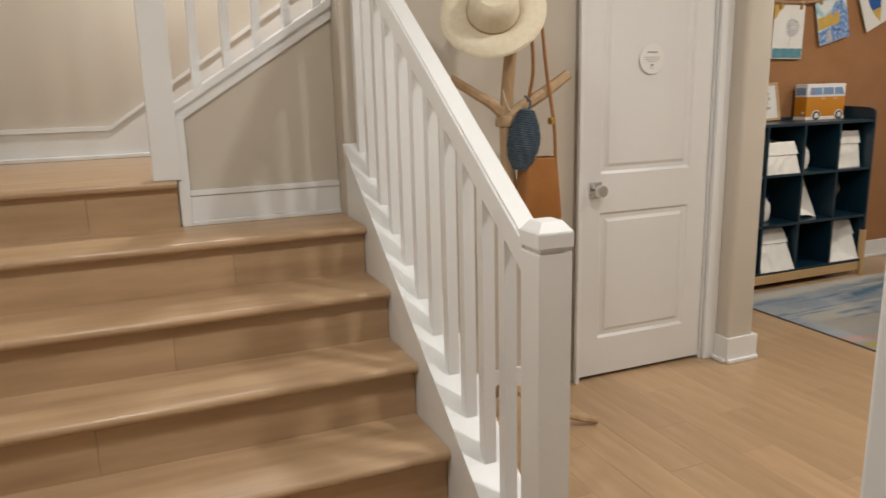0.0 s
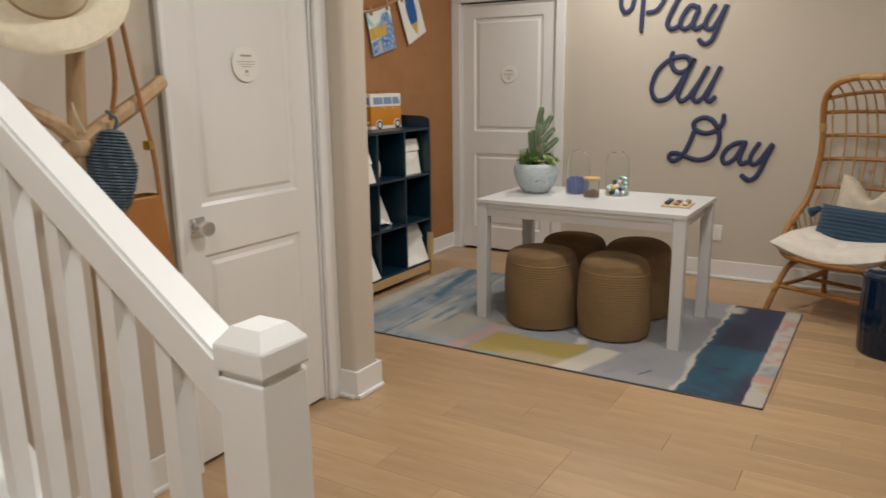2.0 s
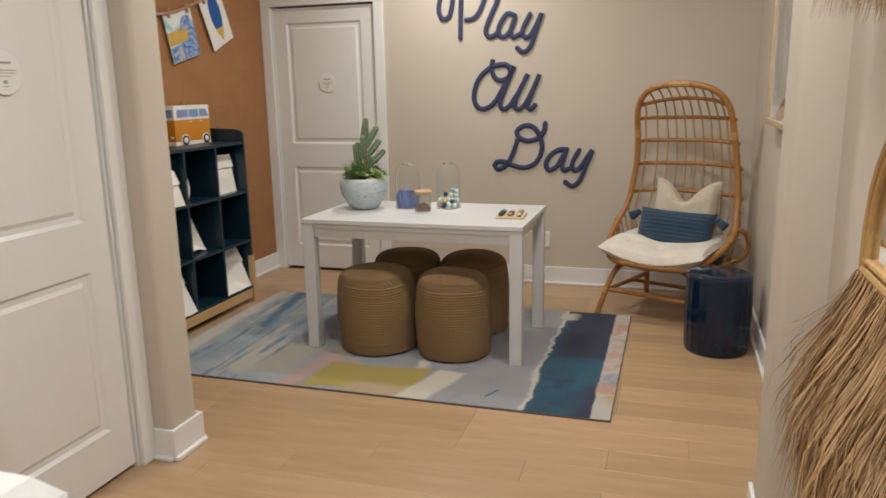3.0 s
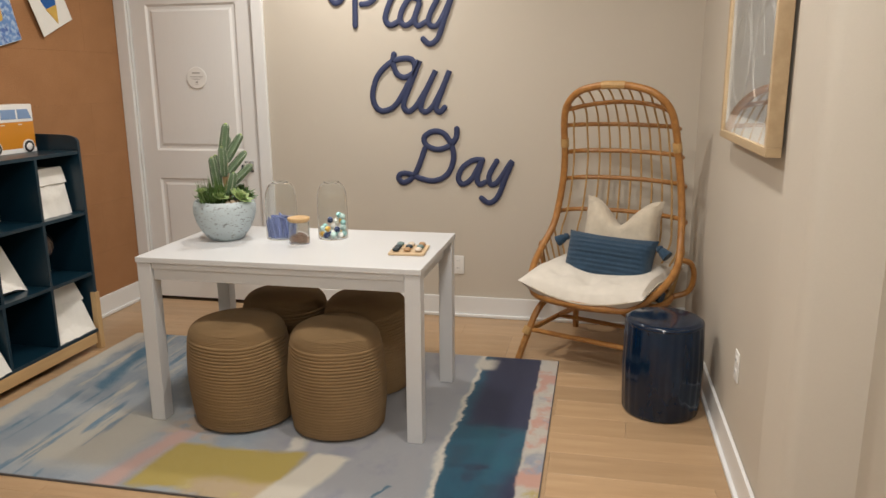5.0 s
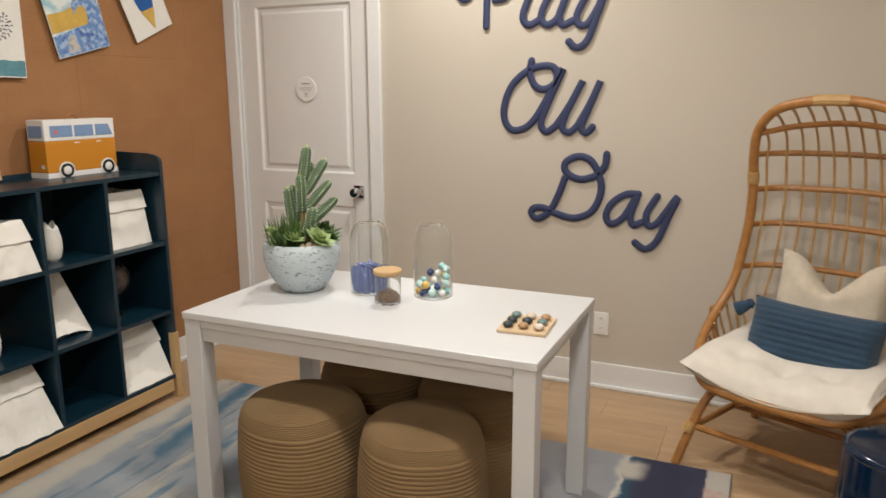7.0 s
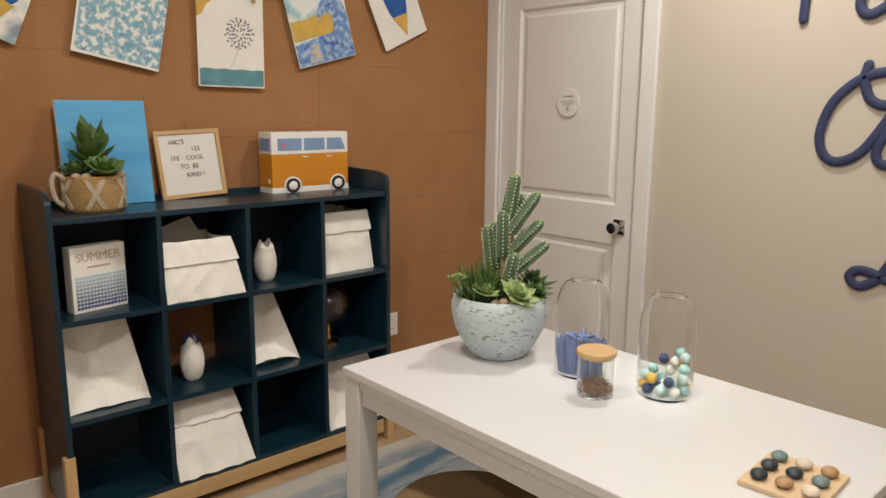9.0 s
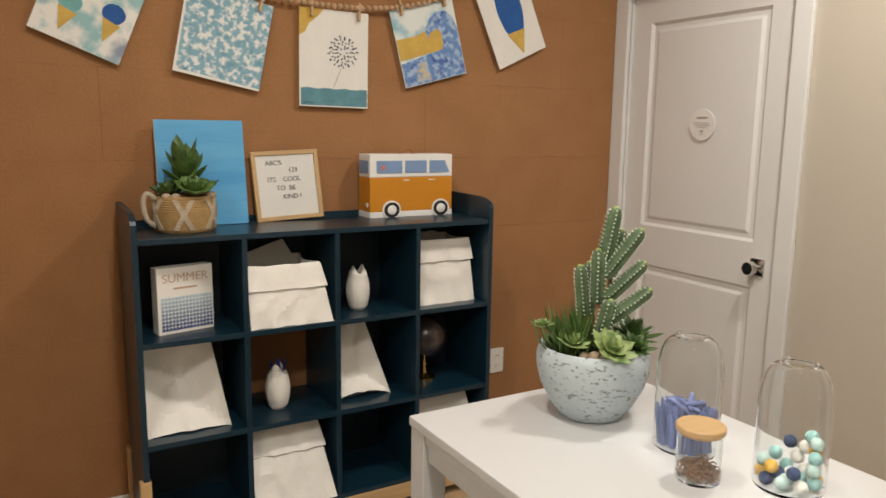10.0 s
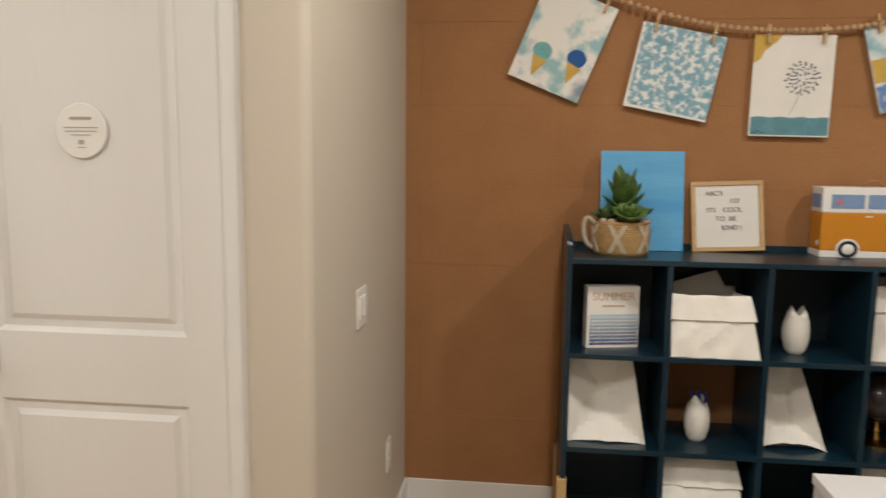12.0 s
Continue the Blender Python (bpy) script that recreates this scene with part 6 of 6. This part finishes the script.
def blob(cx, cz, rx, rz, n=26, rough=0.07, seed=0):
    return [(cx + rx * (1 + rough * noise.noise(Vector((math.cos(a) * 2, math.sin(a) * 2, seed)))) * math.cos(a), cz + rz * (1 + rough * 2 * noise.noise(Vector((math.cos(a) * 3, math.sin(a) * 3, seed + 4)))) * math.sin(a)) for a in [2 * math.pi * k / n for k in range(n)]]


W_CARD = material("white_art_card", (0.80, 0.785, 0.74), 0.75, 0, 0.03, 10)
YEL = material("ochre_paint", (0.68, 0.44, 0.09), 0.7, 0, 0.08, 25)
COB = material("cobalt_paint", (0.012, 0.115, 0.42), 0.7, 0, 0.12, 25)
TEA = material("teal_paint", (0.13, 0.33, 0.40), 0.7, 0, 0.12, 20)
AQU = material("aqua_paint", (0.20, 0.50, 0.50), 0.7, 0, 0.1, 20)
INKB = material("ink_paint", (0.015, 0.03, 0.10), 0.7)

def washes(name, a, b, c, scale, lo):
    """Watercolour washes of two colours on white."""
    m = material(name, a, 0.75, 0, 0.02, scale, 0, 80, b)
    nt = m.node_tree
    for n in nt.nodes:
        if n.type == "MAP_RANGE":
            n.inputs["From Min"].default_value, n.inputs["From Max"].default_value = lo - 0.05, lo + 0.06
    bs = nt.nodes["Principled BSDF"]
    tcn = nt.nodes.new("ShaderNodeTexCoord")
    n2 = nt.nodes.new("ShaderNodeTexNoise")
    n2.inputs["Scale"].default_value, n2.inputs["Detail"].default_value = scale * 0.7, 5
    mpn = nt.nodes.new("ShaderNodeMapping")
    mpn.inputs["Location"].default_value = (3.1, 1.7, 4.2)
    nt.links.new(tcn.outputs["Object"], mpn.inputs[0])
    nt.links.new(mpn.outputs[0], n2.inputs["Vector"])
    r2 = nt.nodes.new("ShaderNodeMapRange")
    r2.inputs["From Min"].default_value, r2.inputs["From Max"].default_value = 0.54, 0.66
    nt.links.new(n2.outputs[0], r2.inputs["Value"])
    x2 = nt.nodes.new("ShaderNodeMix")
    x2.data_type = "RGBA"
    nt.links.new(bs.inputs["Base Color"].links[0].from_socket, x2.inputs[6])
    x2.inputs[7].default_value = (*c, 1)
    nt.links.new(r2.outputs[0], x2.inputs[0])
    nt.links.new(x2.outputs[2], bs.inputs["Base Color"])
    return m


a1 = art(3.432, 2.016, 0.277, 0.36, 22.5, "ice cream cone painting on blue-grey washes", washes("blue_washes", (0.80, 0.79, 0.75), (0.30, 0.52, 0.55), (0.25, 0.30, 0.38), 9, 0.45))
for cx, cz, mat in ((-0.055, -0.235, AQU), (0.072, -0.215, COB)):
    flat("scoop", blob(cx, cz, 0.036, 0.032, seed=cx), mat, a1)
    flat("cone", [(cx - 0.028, cz - 0.022), (cx + 0.030, cz - 0.030), (cx - 0.004, cz - 0.098)], YEL, a1, -0.0022)
a2 = art(3.797, 1.892, 0.30, 0.305, 11.7, "pale blue brushwork painting on white card", washes("sea_washes", (0.22, 0.41, 0.51), (0.76, 0.77, 0.75), (0.17, 0.34, 0.44), 46, 0.475))
flat("white_margin", [(-0.15, -0.305), (0.15, -0.305), (0.15, -0.297), (-0.15, -0.295)], W_CARD, a2)
flat("white_margin", [(-0.15, -0.295), (-0.141, -0.295), (-0.143, 0.0), (-0.15, 0.0)], W_CARD, a2)
for sheet, x, z in ((a2, -0.122, -0.287),):
    part("signature", tube(spline([(x - 0.012, -0.0004, z + 0.004), (x - 0.006, -0.0004, z - 0.004), (x, -0.0004, z + 0.004), (x + 0.006, -0.0004, z - 0.003), (x + 0.016, -0.0004, z)], 3), 0.0009, 5), INKB, sheet, "dark scribbled signature")
a3 = art(4.176, 1.870, 0.275, 0.355, 0.8, "white painting of a dandelion over a teal band", W_CARD)
flat("teal_band", [(-0.132, -0.350), (0.134, -0.350)] + [(0.134 - 0.266 * k / 12, -0.287 + 0.0022 * math.sin(k * 1.9)) for k in range(13)], TEA, a3)
flat("yellow_corner", [(-0.1375, 0.0), (-0.045, 0.0), (-0.06, -0.022), (-0.10, -0.055), (-0.115, -0.085), (-0.1375, -0.10)], YEL, a3)
rg = random.Random(31)
bm = bmesh.new()
for ring, cnt in ((0.014, 6), (0.026, 11), (0.037, 15), (0.047, 18), (0.056, 17)):
    for k in range(cnt):
        a = 2 * math.pi * (k + rg.uniform(-0.2, 0.2)) / cnt
        c, s, ln, w = math.cos(a), math.sin(a), rg.uniform(0.0028, 0.0048), rg.uniform(0.0018, 0.0030)
        x, z = 0.034 + (ring + rg.uniform(-0.004, 0.004)) * c, -0.150 + (ring + rg.uniform(-0.004, 0.004)) * s
        add_prism(bm, [(x - w * s - ln * c, z + w * c - ln * s), (x + w * s - ln * c, z - w * c - ln * s), (x + w * s + ln * c, z - w * c + ln * s), (x - w * s + ln * c, z + w * c + ln * s)], "y", -0.0012, 0.0005)
tagged(part("dandelion_dots", bm, INKB, a3, "ink dots of the dandelion"), kind="stuff")
part("dandelion_stem", tube(spline([(0.035, -0.0006, -0.19), (0.015, -0.0006, -0.24), (-0.005, -0.0006, -0.285)], 4), 0.0009, 5), INK, a3)
part("signature", tube(spline([(-0.122, -0.0022, -0.338), (-0.114, -0.0022, -0.345), (-0.106, -0.0022, -0.336), (-0.096, -0.0022, -0.343), (-0.082, -0.0022, -0.340)], 3), 0.0009, 5), INKB, a3, "dark scribbled signature")
a4 = art(4.541, 1.928, 0.29, 0.305, -14.5, "painting of a curling blue wave and yellow sky", washes("pale_sky", (0.72, 0.76, 0.74), (0.42, 0.60, 0.66), (0.20, 0.42, 0.52), 12, 0.46))
flat("yellow_sky", [(-0.142, -0.20), (0.06, -0.19), (0.065, -0.11), (0.0, -0.105), (-0.06, -0.118), (-0.142, -0.118)], YEL, a4)
WAVE = washes("wave_blue", (0.13, 0.25, 0.52), (0.36, 0.48, 0.66), (0.05, 0.11, 0.36), 38, 0.47)
flat("sea", [(-0.142, -0.302), (0.142, -0.302), (0.142, -0.195), (0.05, -0.190), (-0.142, -0.212)], WAVE, a4, -0.0016)
flat("wave", [(0.142, -0.24), (0.05, -0.20), (0.066, -0.165), (0.064, -0.125), (0.045, -0.105), (0.012, -0.118), (-0.005, -0.140), (-0.004, -0.10), (0.022, -0.062), (0.06, -0.042), (0.10, -0.045), (0.125, -0.07), (0.142, -0.12)], WAVE, a4, -0.0022)
flat("sun_glint", [(-0.09, -0.295), (-0.02, -0.295), (-0.03, -0.222), (-0.075, -0.222)], washes("glint", (0.60, 0.48, 0.30), (0.35, 0.45, 0.60), (0.2, 0.3, 0.5), 50, 0.5), a4, -0.0022)
a5 = art(4.905, 2.060, 0.265, 0.345, -24.5, "painting of a blue ice cream cone on white", W_CARD)
flat("scoop", blob(0.008, -0.125, 0.064, 0.135, 30, 0.05, 3), COB, a5)
flat("cone", [(-0.040, -0.225), (0.052, -0.230), (0.012, -0.325)], YEL, a5, -0.0022)


# ---- recessed ceiling lights ----
EMIT = bpy.data.materials.new("warm_lamp_lens")
EMIT.use_nodes = True
eb = EMIT.node_tree.nodes["Principled BSDF"]
eb.inputs["Emission Color"].default_value, eb.inputs["Emission Strength"].default_value = (1, 0.93, 0.82, 1), 6.0
for lx, ly, watts, size in LAMPS:
    t = thing("recessed_light", pose(lx, ly, CEIL), "white round recessed ceiling light, lit", "ceiling light", "recessed lights")
    part("trim_ring", lathe([(size / 2 + 0.004, 0.0), (size / 2 + 0.004, -0.012), (size / 2 + 0.03, -0.008), (size / 2 + 0.034, 0.0)], 32), TRIM, t)
    part("lens", lathe([(0.0, -0.004), (size / 2 + 0.004, -0.004)], 24), EMIT, t, "glowing lamp lens")

# ---- floor planks, laid along y ----
floor = bpy.data.objects["floor"]
rng = random.Random(5)
PW = 0.165
meshes = {}


def plank(x0, x1, y0, y1):
    key = (round(x1 - x0, 3), round(y1 - y0, 2))
    if key not in meshes:
        bm = box(0.0003, key[0] - 0.0003, 0.0004, y1 - y0 - 0.0004, -0.012, 0)
        top = [e for e in bm.edges if all(v.co.z > -0.001 for v in e.verts)]
        bmesh.ops.bevel(bm, geom=top, offset=0.0008, segments=1, affect="EDGES")
        me = bpy.data.meshes.new("plank")
        bmesh.ops.recalc_face_normals(bm, faces=bm.faces)
        bm.to_mesh(me)
        bm.free()
        me.materials.append(OAK)
        meshes[key] = me
    ob = new("plank", meshes[key])
    ob.location = (x0, y0, 0)
    ob.parent = floor


x = -0.62 - 0.03
while x < BACK:
    a, b = max(x, -0.62), min(x + PW, BACK)
    lo, hi = (-1.55, 1.5) if b < 0.52 else ((RIGHT - 0.02, HALL + 0.1) if b < 2.76 else (RIGHT - 0.02, CORKY + 0.02))
    y = lo - rng.choice((0.2, 0.5, 0.8, 1.1))
    while y < hi:
        ln = rng.choice((1.2, 1.2, 0.9, 0.6))
        if min(y + ln, hi) - max(y, lo) > 0.03:
            plank(a, b, max(y, lo), min(y + ln, hi))
        y += ln
    x += PW
